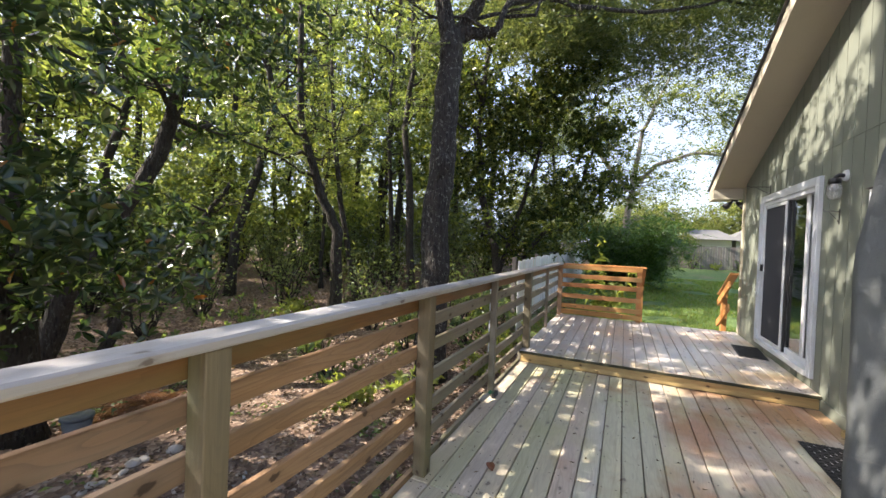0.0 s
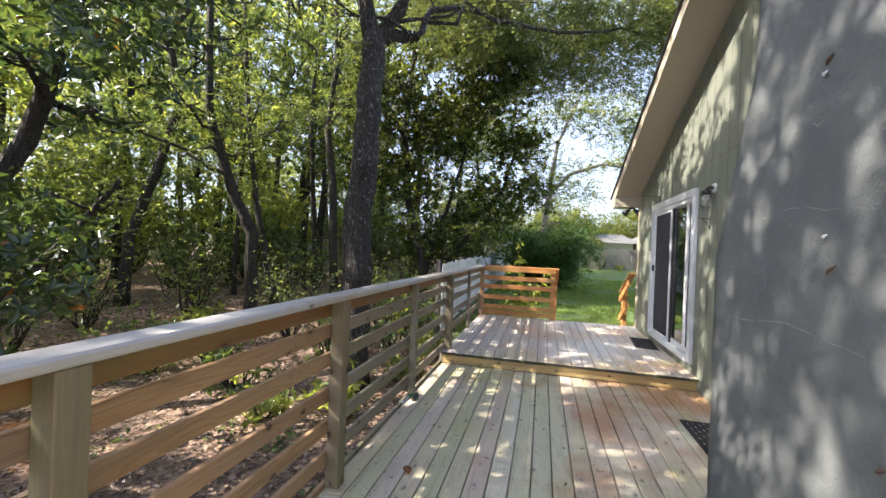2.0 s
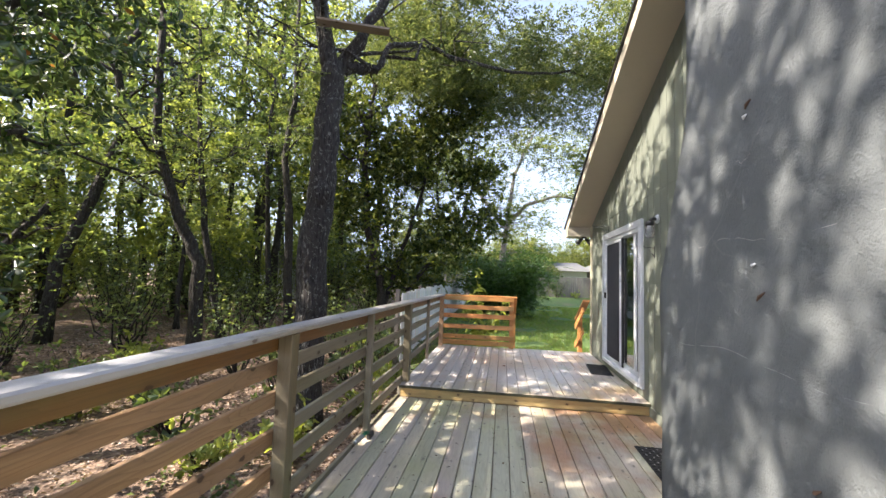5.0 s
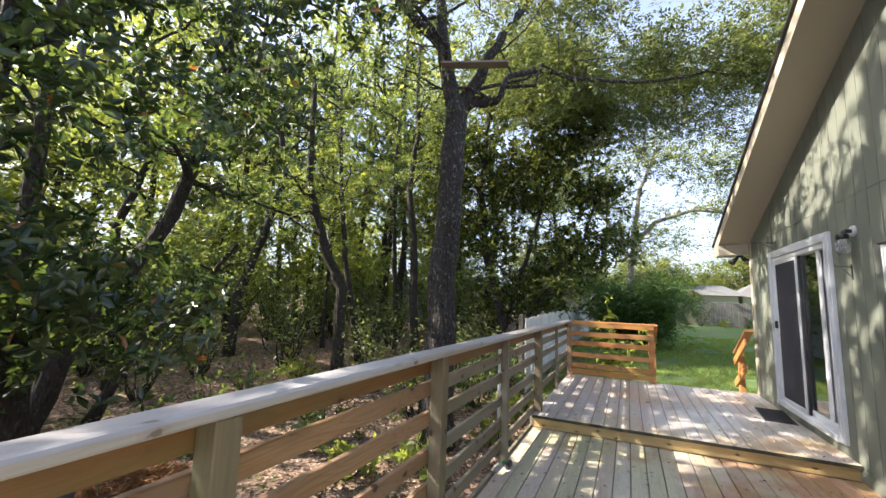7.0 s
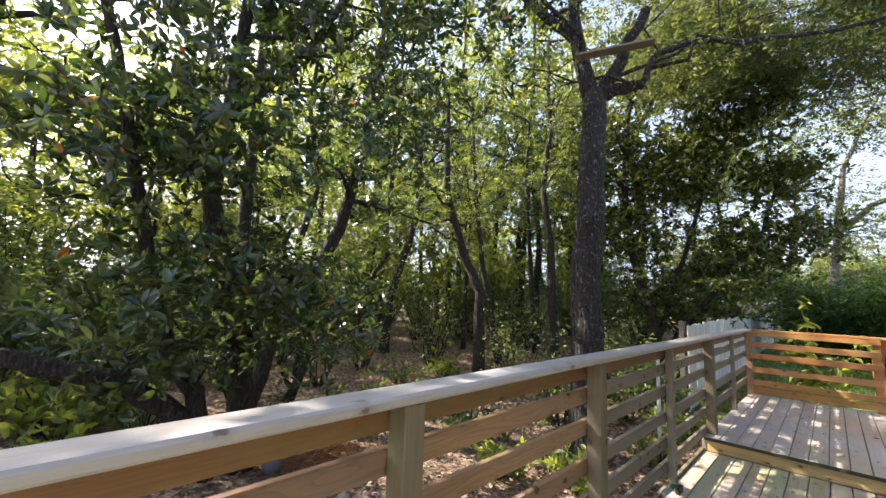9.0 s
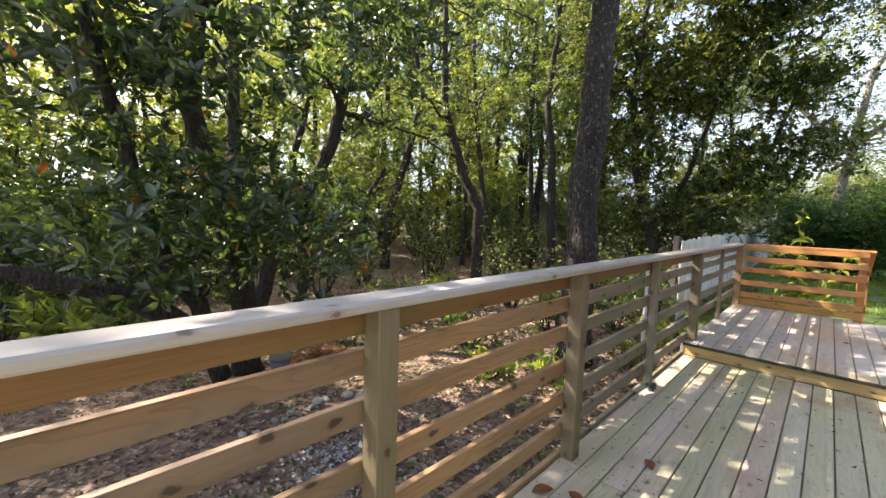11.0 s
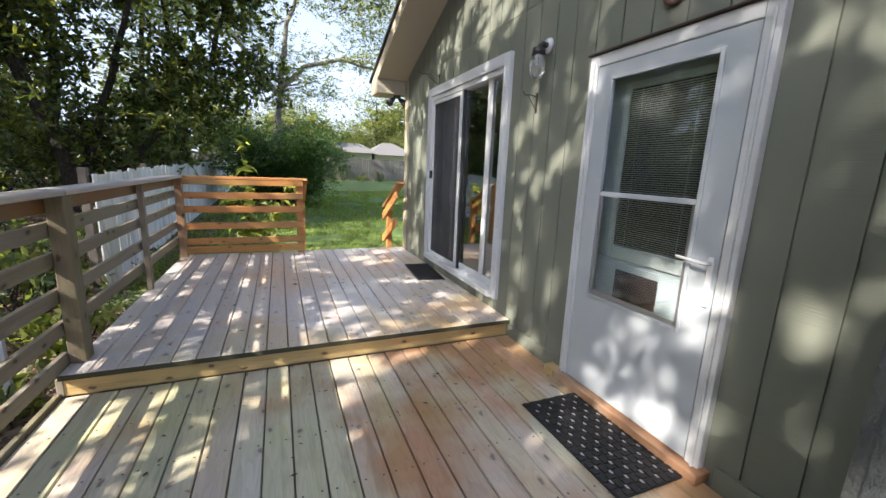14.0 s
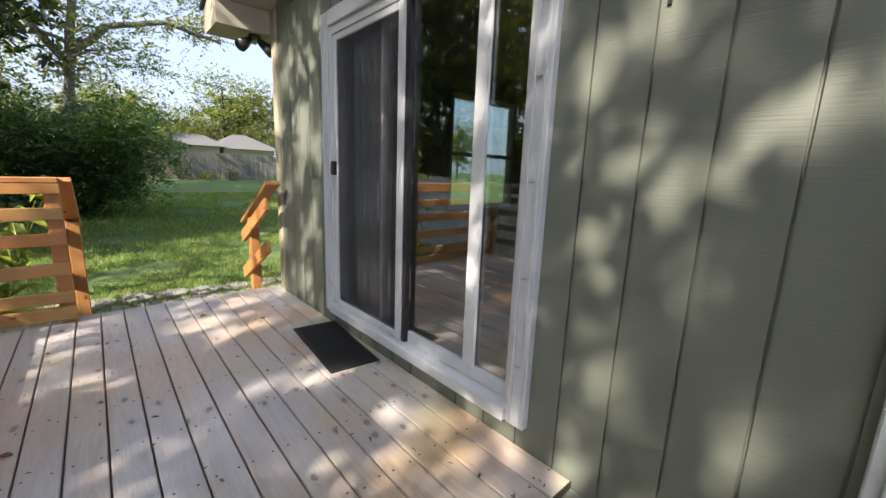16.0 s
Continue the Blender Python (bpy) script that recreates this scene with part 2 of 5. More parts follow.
def bark_of(name, dark, light, lichen=0.35):
    m, nt, p = shader(name)
    c = coords(nt, (13, 13, 2.6))
    v = node(nt, "TexVoronoi", Vector=c, Scale=2.4, Randomness=1.0)
    n = node(nt, "TexNoise", Vector=c, Scale=3.0, Detail=7.0, Roughness=0.7)
    h = mix(nt, 0.5, v.outputs["Distance"], n.outputs["Fac"])
    base = ramp(nt, h, [(0.3, dark), (0.5, light)])
    lich = ramp(nt, node(nt, "TexNoise", Vector=coords(nt, (9, 9, 6)), Scale=2.2, Detail=6.0, Roughness=0.8).outputs["Fac"], [(0.56, (0, 0, 0)), (0.6, (1, 1, 1))])
    base = mix(nt, maths(nt, "MULTIPLY", lich, lichen), base, (0.42, 0.43, 0.38))
    nt.links.new(base, p.inputs["Base Color"])
    p.inputs["Roughness"].default_value = 0.9
    bump(nt, p, h, 1.0, 0.09)
    return m


def glass(name, tint=(0.9, 0.95, 0.93), least=0.2, most=0.78):
    """A thin pane: mostly clear, mirror-like at a slant."""
    m, nt, p = shader(name)
    clear = node(nt, "BsdfTransparent", Color=(*tint, 1))
    gloss = node(nt, "BsdfGlossy", Roughness=0.02)
    lw = node(nt, "LayerWeight", Blend=0.5)
    slant = maths(nt, "POWER", lw.outputs["Facing"], 2.4)
    ms = node(nt, "MixShader", Fac=maths(nt, "ADD", maths(nt, "MULTIPLY", slant, most), least))
    nt.links.new(clear.outputs[0], ms.inputs[1])
    nt.links.new(gloss.outputs[0], ms.inputs[2])
    nt.links.new(ms.outputs[0], nt.nodes["Material Output"].inputs["Surface"])
    return m


LOW_TONES = [(0.0, (0.96, 1.06, 0.84)), (0.16, (1.1, 0.98, 0.92)), (0.3, (0.86, 0.96, 0.7)), (0.45, (1.15, 1.2, 1.24)), (0.6, (0.96, 0.86, 0.8)), (0.75, (1.06, 1.12, 1.1)), (0.88, (0.84, 0.76, 0.7)), (1.0, (1.06, 1.2, 1.04))]
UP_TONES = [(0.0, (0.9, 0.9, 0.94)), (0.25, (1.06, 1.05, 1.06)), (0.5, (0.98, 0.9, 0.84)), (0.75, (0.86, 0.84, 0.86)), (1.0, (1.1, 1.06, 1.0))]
# First blot paints orange sunlight near the step and house; second is greenish staining.
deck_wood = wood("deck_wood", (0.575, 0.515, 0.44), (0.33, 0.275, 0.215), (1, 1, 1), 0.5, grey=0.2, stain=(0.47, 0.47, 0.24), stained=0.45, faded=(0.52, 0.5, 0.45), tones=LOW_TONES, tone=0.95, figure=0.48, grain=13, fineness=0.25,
                 knot=(0.15, 0.12, 0.1), knot_size=1.0, knot_share=0.8, sun_and_stain=(((0.74, 0.43, 0.25), 0.85, 1.1, 0.76, 0.92, (4.3, 2.1, 0.0), (0.09, 0.05)), ((0.86, 0.92, 0.58), 0.6, 0.8, 0.52, 0.66, (1.7, 9.4, 0.0), (0.0, 0.0))))
# The bluish faded tone puts the sky's sheen into the upper boards' colour.
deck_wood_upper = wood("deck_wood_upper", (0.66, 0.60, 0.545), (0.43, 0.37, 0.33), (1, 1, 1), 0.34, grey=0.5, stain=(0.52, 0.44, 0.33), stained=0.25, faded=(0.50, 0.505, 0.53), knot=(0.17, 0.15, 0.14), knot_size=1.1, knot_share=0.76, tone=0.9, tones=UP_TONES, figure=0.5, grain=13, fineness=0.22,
                       sun_and_stain=(((0.92, 0.86, 0.5), 0.65, 1.3, 0.22, 0.36, (2.6, 0.4, 0.0), (0.05, -0.05)), ((1.0, 0.78, 0.6), 0.75, 0.9, 0.52, 0.66, (7.1, 3.3, 0.0), (0.02, 0.0))))
rail_new = wood("rail_wood", (0.42, 0.265, 0.14), (0.18, 0.095, 0.042), (0.86, 0.8, 0.74), 0.6, grey=0.25, faded=(0.31, 0.26, 0.21), knot_size=1.2, knot=(0.03, 0.014, 0.008), stain=(0.14, 0.085, 0.05), stained=0.5, tone=0.5, figure=0.6, grain=18)
# Darker copy of the worn rail wood; the first span's shade is in its colour.
rail_worn_shade = wood("rail_wood_worn_shade", (0.27, 0.17, 0.1), (0.1, 0.055, 0.03), (0.86, 0.8, 0.74), 0.6, grey=0.45, faded=(0.24, 0.2, 0.165), knot_size=1.25, knot=(0.02, 0.01, 0.007), stain=(0.075, 0.048, 0.032), stained=0.7, tone=0.5, figure=0.65, grain=18)
# Ochre top slat, darkened in colour for the shade below the cap.
rail_ochre_shade = wood("rail_wood_ochre_shade", (0.235, 0.12, 0.04), (0.13, 0.065, 0.022), (0.9, 0.85, 0.8), 0.55, grey=0.0, knot_size=1.2, tone=0.3)
post_wood = wood("post_wood", (0.21, 0.165, 0.095), (0.10, 0.078, 0.042), (0.9, 0.88, 0.8), 0.7, grey=0.35, faded=(0.21, 0.195, 0.15), stained=0.5, tone=0.4)
rail_grey = wood("rail_wood_weathered", (0.24, 0.2, 0.14), (0.12, 0.095, 0.06), (0.8, 0.8, 0.75), 0.7, grey=0.3)
rail_orange = wood("rail_wood_stained", (0.56, 0.27, 0.09), (0.36, 0.15, 0.04), (0.85, 0.78, 0.7), 0.5)
cap_wood = wood("cap_wood", (0.47, 0.42, 0.38), (0.29, 0.24, 0.2), (0.95, 0.93, 0.93), 0.34, grey=0.75, stained=0.05, faded=(0.44, 0.445, 0.485), knot=(0.12, 0.09, 0.075), knot_size=0.9, knot_share=0.72, tone=0.2, figure=0.55, grain=20, fineness=0.5)
riser_wood = wood("riser_wood", (0.6, 0.44, 0.21), (0.38, 0.25, 0.10), (0.9, 0.85, 0.8), 0.5)
old_wood = wood("old_wood", (0.24, 0.19, 0.14), (0.12, 0.09, 0.06), (0.8, 0.8, 0.8), 0.8, grey=0.3)
fence_white = wood("fence_white", (0.8, 0.82, 0.86), (0.6, 0.61, 0.64), (0.85, 0.85, 0.86), 0.8, grey=0.2, knots=False, stain=(0.2, 0.2, 0.19), stained=0.5)
fence_grey = wood("fence_grey", (0.17, 0.166, 0.165), (0.085, 0.082, 0.08), (0.75, 0.75, 0.75), 0.85, grey=0.4, knots=False, faded=(0.125, 0.123, 0.125))
siding_paint = paint("siding_paint", (0.176, 0.191, 0.156), 0.62, 0.1, 5, 0.25, (0.2, 0.2, 0.15), 0.12)
trim_paint = paint("trim_paint", (0.62, 0.64, 0.665), 0.5, 0.08, 8, 0.12, (0.34, 0.32, 0.28), 0.35)
door_paint = paint("door_paint", (0.46, 0.50, 0.54), 0.35, 0.05, 4, 0.04, (0.55, 0.53, 0.5), 0.12)
soffit_paint = paint("soffit_paint", (0.44, 0.40, 0.31), 0.65, 0.1, 5, 0.15, (0.3, 0.27, 0.2), 0.2)
corner_paint = paint("corner_paint", (0.42, 0.38, 0.28), 0.65, 0.1, 5, 0.2)
black_rubber = paint("black_rubber", (0.018, 0.018, 0.02), 0.55, 0.2, 20, 0.5, (0.12, 0.11, 0.09), 0.3)
black_metal = paint("black_metal", (0.02, 0.02, 0.022), 0.4, 0.1, 10, 0.1)
screw_metal = paint("screw_metal", (0.06, 0.055, 0.05), 0.5, 0.2, 10, 0.1)
rusty = paint("rusty", (0.09, 0.05, 0.03), 0.75, 0.4, 12, 0.5, (0.2, 0.09, 0.04), 0.5)
silver = paint("silver", (0.42, 0.43, 0.44), 0.35, 0.05, 10, 0.05, metal=0.8)
shingle = paint("shingle", (0.06, 0.065, 0.06), 0.9, 0.3, 10, 0.6)
roof_white = paint("roof_white", (0.14, 0.138, 0.132), 0.7, 0.25, 3, 0.3)
far_wall = paint("far_wall", (0.45, 0.42, 0.38), 0.8)
inner_wall = paint("inner_wall", (0.5, 0.48, 0.44), 0.8)
inner_floor = paint("inner_floor", (0.16, 0.09, 0.05), 0.4)
curtain_grey = paint("curtain_grey", (0.8, 0.74, 0.82), 0.9, 0.3, 6, 0.3)
curtain_white = paint("curtain_white", (0.7, 0.7, 0.7), 0.9, 0.1, 20, 0.3)
blind_paint = paint("blind_paint", (0.62, 0.62, 0.6), 0.5)
paver_stone = paint("paver_stone", (0.36, 0.33, 0.3), 0.85, 0.3, 6, 0.6)
dead_leaf = paint("dead_leaf", (0.22, 0.08, 0.035), 0.6, 0.4, 30, 0.3)
hose_green = paint("hose_green", (0.03, 0.16, 0.08), 0.4)
window_glass = glass("window_glass")
storm_glass = glass("storm_glass", (0.86, 0.9, 0.89), 0.07, 0.5)
jar_glass = paint("jar_glass", (0.85, 0.86, 0.86), 0.25, 0.05, 10, 0.05)
jar_glass.node_tree.nodes["Principled BSDF"].inputs["Transmission Weight"].default_value = 0.85
crack_fill = paint("crack_fill", (0.3, 0.31, 0.31), 0.9, 0.2, 20, 0.3)
moss_and_shade = paint("moss_and_shade", (0.05, 0.05, 0.028), 0.9, 0.3, 9, 0.5, (0.13, 0.12, 0.05), 0.4)
dark_brown = paint("dark_brown", (0.05, 0.032, 0.03), 0.5)
evergreen_leaf = leafy("evergreen_leaf", (0.024, 0.046, 0.018), (0.14, 0.165, 0.045), 0.26, 0.42)
bush_leaf = leafy("bush_leaf", (0.03, 0.068, 0.022), (0.1, 0.175, 0.05), 0.35, 0.42)
screen_mesh = paint("screen_mesh", (0.07, 0.07, 0.075), 0.6, 0.1, 30, 0.1)
litter_leaf = leafy("litter_leaf", (0.06, 0.042, 0.03), (0.31, 0.23, 0.17), 0.75, 0.1, (0.4, 0.34, 0.29), 0.2)
straw_needle = leafy("straw_needle", (0.2, 0.1, 0.055), (0.42, 0.25, 0.15), 0.7, 0.1)
gravel_chip = leafy("gravel_chip", (0.2, 0.21, 0.22), (0.5, 0.51, 0.53), 0.8, 0.0)
pot_grey = paint("pot_grey", (0.09, 0.1, 0.11), 0.5, 0.2, 12, 0.2)
magnolia_leaf = leafy("magnolia_leaf", (0.022, 0.045, 0.023), (0.078, 0.115, 0.045), 0.2, 0.38, (0.3, 0.13, 0.04), 0.008)
magnolia_leaf.node_tree.nodes["Principled BSDF"].inputs["Specular IOR Level"].default_value = 0.85
oak_leaf = leafy("oak_leaf", (0.05, 0.082, 0.042), (0.18, 0.225, 0.1), 0.4, 0.5)
canopy_leaf = leafy("canopy_leaf", (0.048, 0.072, 0.042), (0.135, 0.16, 0.082), 0.4, 0.48)
shrub_leaf = leafy("shrub_leaf", (0.044, 0.075, 0.034), (0.15, 0.2, 0.08), 0.35, 0.42)
bright_leaf = leafy("bright_leaf", (0.11, 0.15, 0.045), (0.26, 0.3, 0.1), 0.4, 0.55)
far_leaf = leafy("far_leaf", (0.08, 0.11, 0.045), (0.2, 0.23, 0.09), 0.5, 0.5)
grass_blade = leafy("grass_blade", (0.09, 0.15, 0.026), (0.26, 0.345, 0.07), 0.5, 0.4, (0.35, 0.3, 0.14), 0.12)
oak_bark = bark_of("oak_bark", (0.008, 0.007, 0.007), (0.042, 0.037, 0.034), 0.4)
dark_bark = bark_of("dark_bark", (0.009, 0.0075, 0.006), (0.038, 0.031, 0.024), 0.14)
pale_bark = bark_of("pale_bark", (0.08, 0.07, 0.06), (0.26, 0.23, 0.2), 0.4)


def siding_grain(m):
    """Rough-sawn streaks along the boards."""
    nt, p = m.node_tree, m.node_tree.nodes["Principled BSDF"]
    n = node(nt, "TexNoise", Vector=coords(nt, (3, 3, 110)), Scale=1.5, Detail=4.0)
    bump(nt, p, n.outputs["Fac"], 0.24, 0.006)


siding_grain(siding_paint)


def stucco_of():
    m, nt, p = shader("stucco")
    c = coords(nt)
    big = node(nt, "TexNoise", Vector=c, Scale=1.1, Detail=5.0, Roughness=0.6)
    lumps = node(nt, "TexNoise", Vector=c, Scale=11.0, Detail=9.0, Roughness=0.66, Distortion=0.9)
    sand = node(nt, "TexNoise", Vector=c, Scale=120.0, Detail=3.0)
    base = ramp(nt, big.outputs["Fac"], [(0.3, (0.105, 0.116, 0.122)), (0.55, (0.136, 0.148, 0.153)), (0.75, (0.172, 0.183, 0.185))])
    warp = mix(nt, 0.12, c, node(nt, "TexNoise", Vector=c, Scale=4.0, Detail=5.0).outputs["Color"])
    cr = nt.nodes.new("ShaderNodeTexVoronoi")
    cr.feature = "DISTANCE_TO_EDGE"
    cr.inputs["Scale"].default_value = 0.7
    nt.links.new(warp, cr.inputs["Vector"])
    line = ramp(nt, cr.outputs["Distance"], [(0.0, (1, 1, 1)), (0.004, (0, 0, 0))])
    base = mix(nt, maths(nt, "MULTIPLY", line, 0.14), base, (0.3, 0.31, 0.3))
    nt.links.new(base, p.inputs["Base Color"])
    p.inputs["Roughness"].default_value = 0.85
    trowel = node(nt, "TexNoise", Vector=mix(nt, 0.35, c, node(nt, "TexNoise", Vector=c, Scale=2.2, Detail=2.0).outputs["Color"]), Scale=3.4, Detail=5.0, Roughness=0.5, Distortion=2.6)
    ridge = maths(nt, "POWER", maths(nt, "SUBTRACT", 1.0, maths(nt, "ABSOLUTE", maths(nt, "MULTIPLY", maths(nt, "SUBTRACT", trowel.outputs["Fac"], 0.5), 7.0))), 3.0)
    height = mix(nt, 0.22, mix(nt, 0.07, lumps.outputs["Fac"], ridge), sand.outputs["Fac"])
    bump(nt, p, height, 0.8, 0.03)
    return m


stucco = stucco_of()


def soil_of():
    """Leaf litter under the trees, grass on the lawn, one sheet."""
    m, nt, p = shader("soil")
    c = coords(nt)
    v = node(nt, "TexVoronoi", Vector=c, Scale=17.0, Randomness=1.0)
    patch = node(nt, "TexNoise", Vector=c, Scale=0.9, Detail=5.0, Roughness=0.65)
    litter = ramp(nt, v.outputs["Color"], [(0.0, (0.06, 0.035, 0.025)), (0.45, (0.17, 0.11, 0.075)), (0.8, (0.31, 0.22, 0.155)), (1.0, (0.4, 0.33, 0.27))])
    litter = mix(nt, ramp(nt, patch.outputs["Fac"], [(0.52, (0, 0, 0)), (0.68, (0.7, 0.7, 0.7))]), litter, (0.11, 0.085, 0.065))
    g = node(nt, "TexNoise", Vector=c, Scale=30.0, Detail=5.0)
    lawn = ramp(nt, g.outputs["Fac"], [(0.3, (0.05, 0.09, 0.02)), (0.6, (0.13, 0.2, 0.045)), (0.8, (0.24, 0.25, 0.09))])
    bare = ramp(nt, node(nt, "TexNoise", Vector=c, Scale=0.55, Detail=6.0, Roughness=0.7).outputs["Fac"], [(0.56, (0, 0, 0)), (0.66, (1, 1, 1))])
    lawn = mix(nt, maths(nt, "MULTIPLY", bare, 0.6), lawn, (0.2, 0.145, 0.09))
    xyz = node(nt, "SeparateXYZ", Vector=c)
    edge = maths(nt, "ADD", xyz.outputs["X"], maths(nt, "MULTIPLY", patch.outputs["Fac"], 1.2))
    side = maths(nt, "GREATER_THAN", edge, -1.5)
    ahead = maths(nt, "GREATER_THAN", xyz.outputs["Y"], 8.3)
    nt.links.new(mix(nt, maths(nt, "MULTIPLY", side, ahead), litter, lawn), p.inputs["Base Color"])
    p.inputs["Roughness"].default_value = 0.95
    bump(nt, p, v.outputs["Distance"], 0.8, 0.03)
    return m


soil = soil_of()
# ---- ground ----
def ground_z(x, y):
    z = -0.25 + (0.029 * (y - 10.5) if y > 10.5 else -0.08 * min(10.5 - y, 5.6))
    return min(z, 0.45) + 0.04 * noise.noise((x * 0.5, y * 0.5, 0.0)) * (1 if abs(x) < 40 else 0)


def spread(a, b, n, far):
    mid = np.linspace(a, b, n)
    out = np.geomspace(1.5, far, 12)
    return np.concatenate([a - out[::-1], mid, b + out])


def make_ground():
    xs, ys = spread(-14, 12, 66, 600), spread(-8, 36, 90, 600)
    verts = [(x, y, ground_z(x, y)) for y in ys for x in xs]
    w = len(xs)
    faces = [(j * w + i, j * w + i + 1, (j + 1) * w + i + 1, (j + 1) * w + i) for j in range(len(ys) - 1) for i in range(w - 1)]
    me = bpy.data.meshes.new("ground")
    me.from_pydata(verts, [], faces)
    ob = place(new("ground", finish(me, soil, True)))
    return tagged(ob, "brown leaf litter under trees running into a patchy green lawn", "ground", kind="structure")


make_ground()

# ---- decks ----
DX0, DX1, STEP_Y, END_Y, UP = -1.03, 2.095, 5.36, 8.74, 0.155
PITCH = (DX1 - DX0) / 22
low_deck = thing("floor", 0.5, 2, 0, "lower deck of pale weathered pine boards with greenish stains", "deck", kind="structure")
up_deck = thing("floor_upper", 0.5, 7, UP, "upper deck one step higher, sunlit pale pine boards with sky sheen in their colour", "deck", kind="structure")
part("joist_frame", box(DX0 + 0.03, DX1 - 0.01, -3.4, STEP_Y - 0.05, -0.22, -0.03), old_wood, low_deck, "dark rim joists below the boards")
part("joist_frame", box(DX0 + 0.03, DX1 - 0.01, STEP_Y + 0.03, END_Y - 0.05, -0.2, UP - 0.03), old_wood, up_deck, "dark rim joists below the boards")
board("riser", 0.038, DX1 - DX0 - 0.02, 0.128, riser_wood, up_deck, ((DX0 + DX1) / 2, STEP_Y + 0.025, 0.066), (0, 0, 90), "honey coloured pine riser board of the step")
board("rim_board", 0.038, STEP_Y + 3.3, 0.14, rail_grey, low_deck, (DX0 - 0.005, (STEP_Y - 3.3) / 2, -0.1), (0, 0, 0))
board("rim_board", 0.038, END_Y - STEP_Y, 0.14, rail_grey, up_deck, (DX0 - 0.005, (END_Y + STEP_Y) / 2, 0.05), (0, 0, 0))
# Added strip: the overhang's shadow line and the mossy ends in one dark colour.
part("edge_shadow_strip", box(DX0 + 0.002, DX1 - 0.002, STEP_Y - 0.0265, STEP_Y - 0.0225, UP - 0.036, UP - 0.003), moss_and_shade, up_deck, "dark strip for mossy board ends and the shadow line at the step")
rnd = random.Random(4)
for k in range(22):
    x = DX0 + PITCH * (k + 0.5)
    w = PITCH - 0.008
    for a, b in ((-3.4, 2.36), (2.362, STEP_Y - 0.002)):
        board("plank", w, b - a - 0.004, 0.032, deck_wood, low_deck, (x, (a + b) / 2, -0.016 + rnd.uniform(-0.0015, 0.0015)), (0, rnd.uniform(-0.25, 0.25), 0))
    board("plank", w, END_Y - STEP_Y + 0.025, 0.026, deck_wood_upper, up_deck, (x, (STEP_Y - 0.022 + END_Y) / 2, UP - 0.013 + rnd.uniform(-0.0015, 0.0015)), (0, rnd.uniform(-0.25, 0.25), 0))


def screws(name, parent, rows, z):
    bm = bmesh.new()
    for y in rows:
        for k in range(22):
            for s in (-0.042, 0.042):
                c = (DX0 + PITCH * (k + 0.5) + s + rnd.uniform(-0.006, 0.006), y + rnd.uniform(-0.012, 0.012), z)
                got = bmesh.ops.create_circle(bm, cap_ends=True, radius=0.0058, segments=6)
                bmesh.ops.translate(bm, vec=c, verts=got["verts"])
    tagged(part(name, bm, screw_metal, parent, "rows of small dark screw heads"), kind="stuff")


screws("screw_heads", low_deck, [-0.4 + 0.41 * i for i in range(14) if abs(-0.4 + 0.41 * i - 2.36) > 0.1] + [2.32, 2.41], 0.0025)
screws("screw_heads", up_deck, [STEP_Y + 0.07 + 0.41 * i for i in range(9)], UP + 0.0025)

# ---- railings ----
POST_X, BOARD_X, RAIL_TOP = -0.985, -1.05, 1.245
SLATS = (1.005, 0.82, 0.595, 0.385)


def post(parent, x, y, z0, z1, w, d, material, label=""):
    board("post", w, z1 - z0, d, material, parent, (x, y, (z0 + z1) / 2), (90, 0, 0), label)


left_rail = thing("railing", POST_X, 2, 0, "long deck railing of horizontal pine boards with a wide weathered cap", "railing")
for y, w, d, z0, mt in ((-2.13, 0.089, 0.089, 0.0, post_wood), (-0.62, 0.089, 0.089, 0.0, post_wood), (0.92, 0.089, 0.089, 0.0, post_wood), (2.445, 0.089, 0.089, 0.0, post_wood),
                        (5.55, 0.089, 0.11, UP, post_wood), (8.61, 0.089, 0.089, UP, rail_new)):
    post(left_rail, POST_X, y, z0, RAIL_TOP - 0.04, w, d, mt)
post(left_rail, POST_X - 0.01, 4.0, -0.02, RAIL_TOP - 0.04, 0.06, 0.06, rail_grey, "slim weathered post")
post(left_rail, POST_X - 0.01, 7.1, UP, RAIL_TOP - 0.04, 0.045, 0.06, rail_grey, "slim weathered post")
# Slats split at the post: first span coloured as shaded, second as sunlit.
for a, b, mt in ((-3.3, 0.918, rail_worn_shade), (0.922, 2.44, rail_new), (2.444, 5.52, rail_grey), (5.524, 8.655, rail_grey)):
    L, c = b - a, (a + b) / 2
    for z in SLATS + ((0.185, -0.02) if b < 5.6 else ()):
        board("slat", 0.034, L, 0.089, mt, left_rail, (BOARD_X, c, z), (0, 0, 0))
    board("top_slat", 0.034, L, 0.10, rail_ochre_shade, left_rail, (BOARD_X, c, RAIL_TOP - 0.09), (0, 0, 0))
for a, b in ((-3.35, 5.53), (5.533, 8.70)):
    board("cap_rail", 0.142, b - a, 0.038, cap_wood, left_rail, (-1.003, (a + b) / 2, RAIL_TOP - 0.019), (0, 0, 0), "silvery weathered cap board with knots", bevel=0.009)

end_rail = thing("railing", -0.2, 8.65, UP, "short deck end railing of warm orange-stained pine boards", "railing")
post(end_rail, 0.50, 8.66, UP - 0.02, RAIL_TOP - 0.045, 0.089, 0.089, rail_orange)
for z in SLATS + (0.265,):
    board("slat", 0.034, 1.50, 0.10 if z < 0.3 else 0.089, rail_orange, end_rail, (-0.20, 8.60, z - 0.02), (0, 0, 90))
board("top_slat", 0.034, 1.50, 0.075, rail_orange, end_rail, (-0.20, 8.60, RAIL_TOP - 0.08), (0, 0, 90))
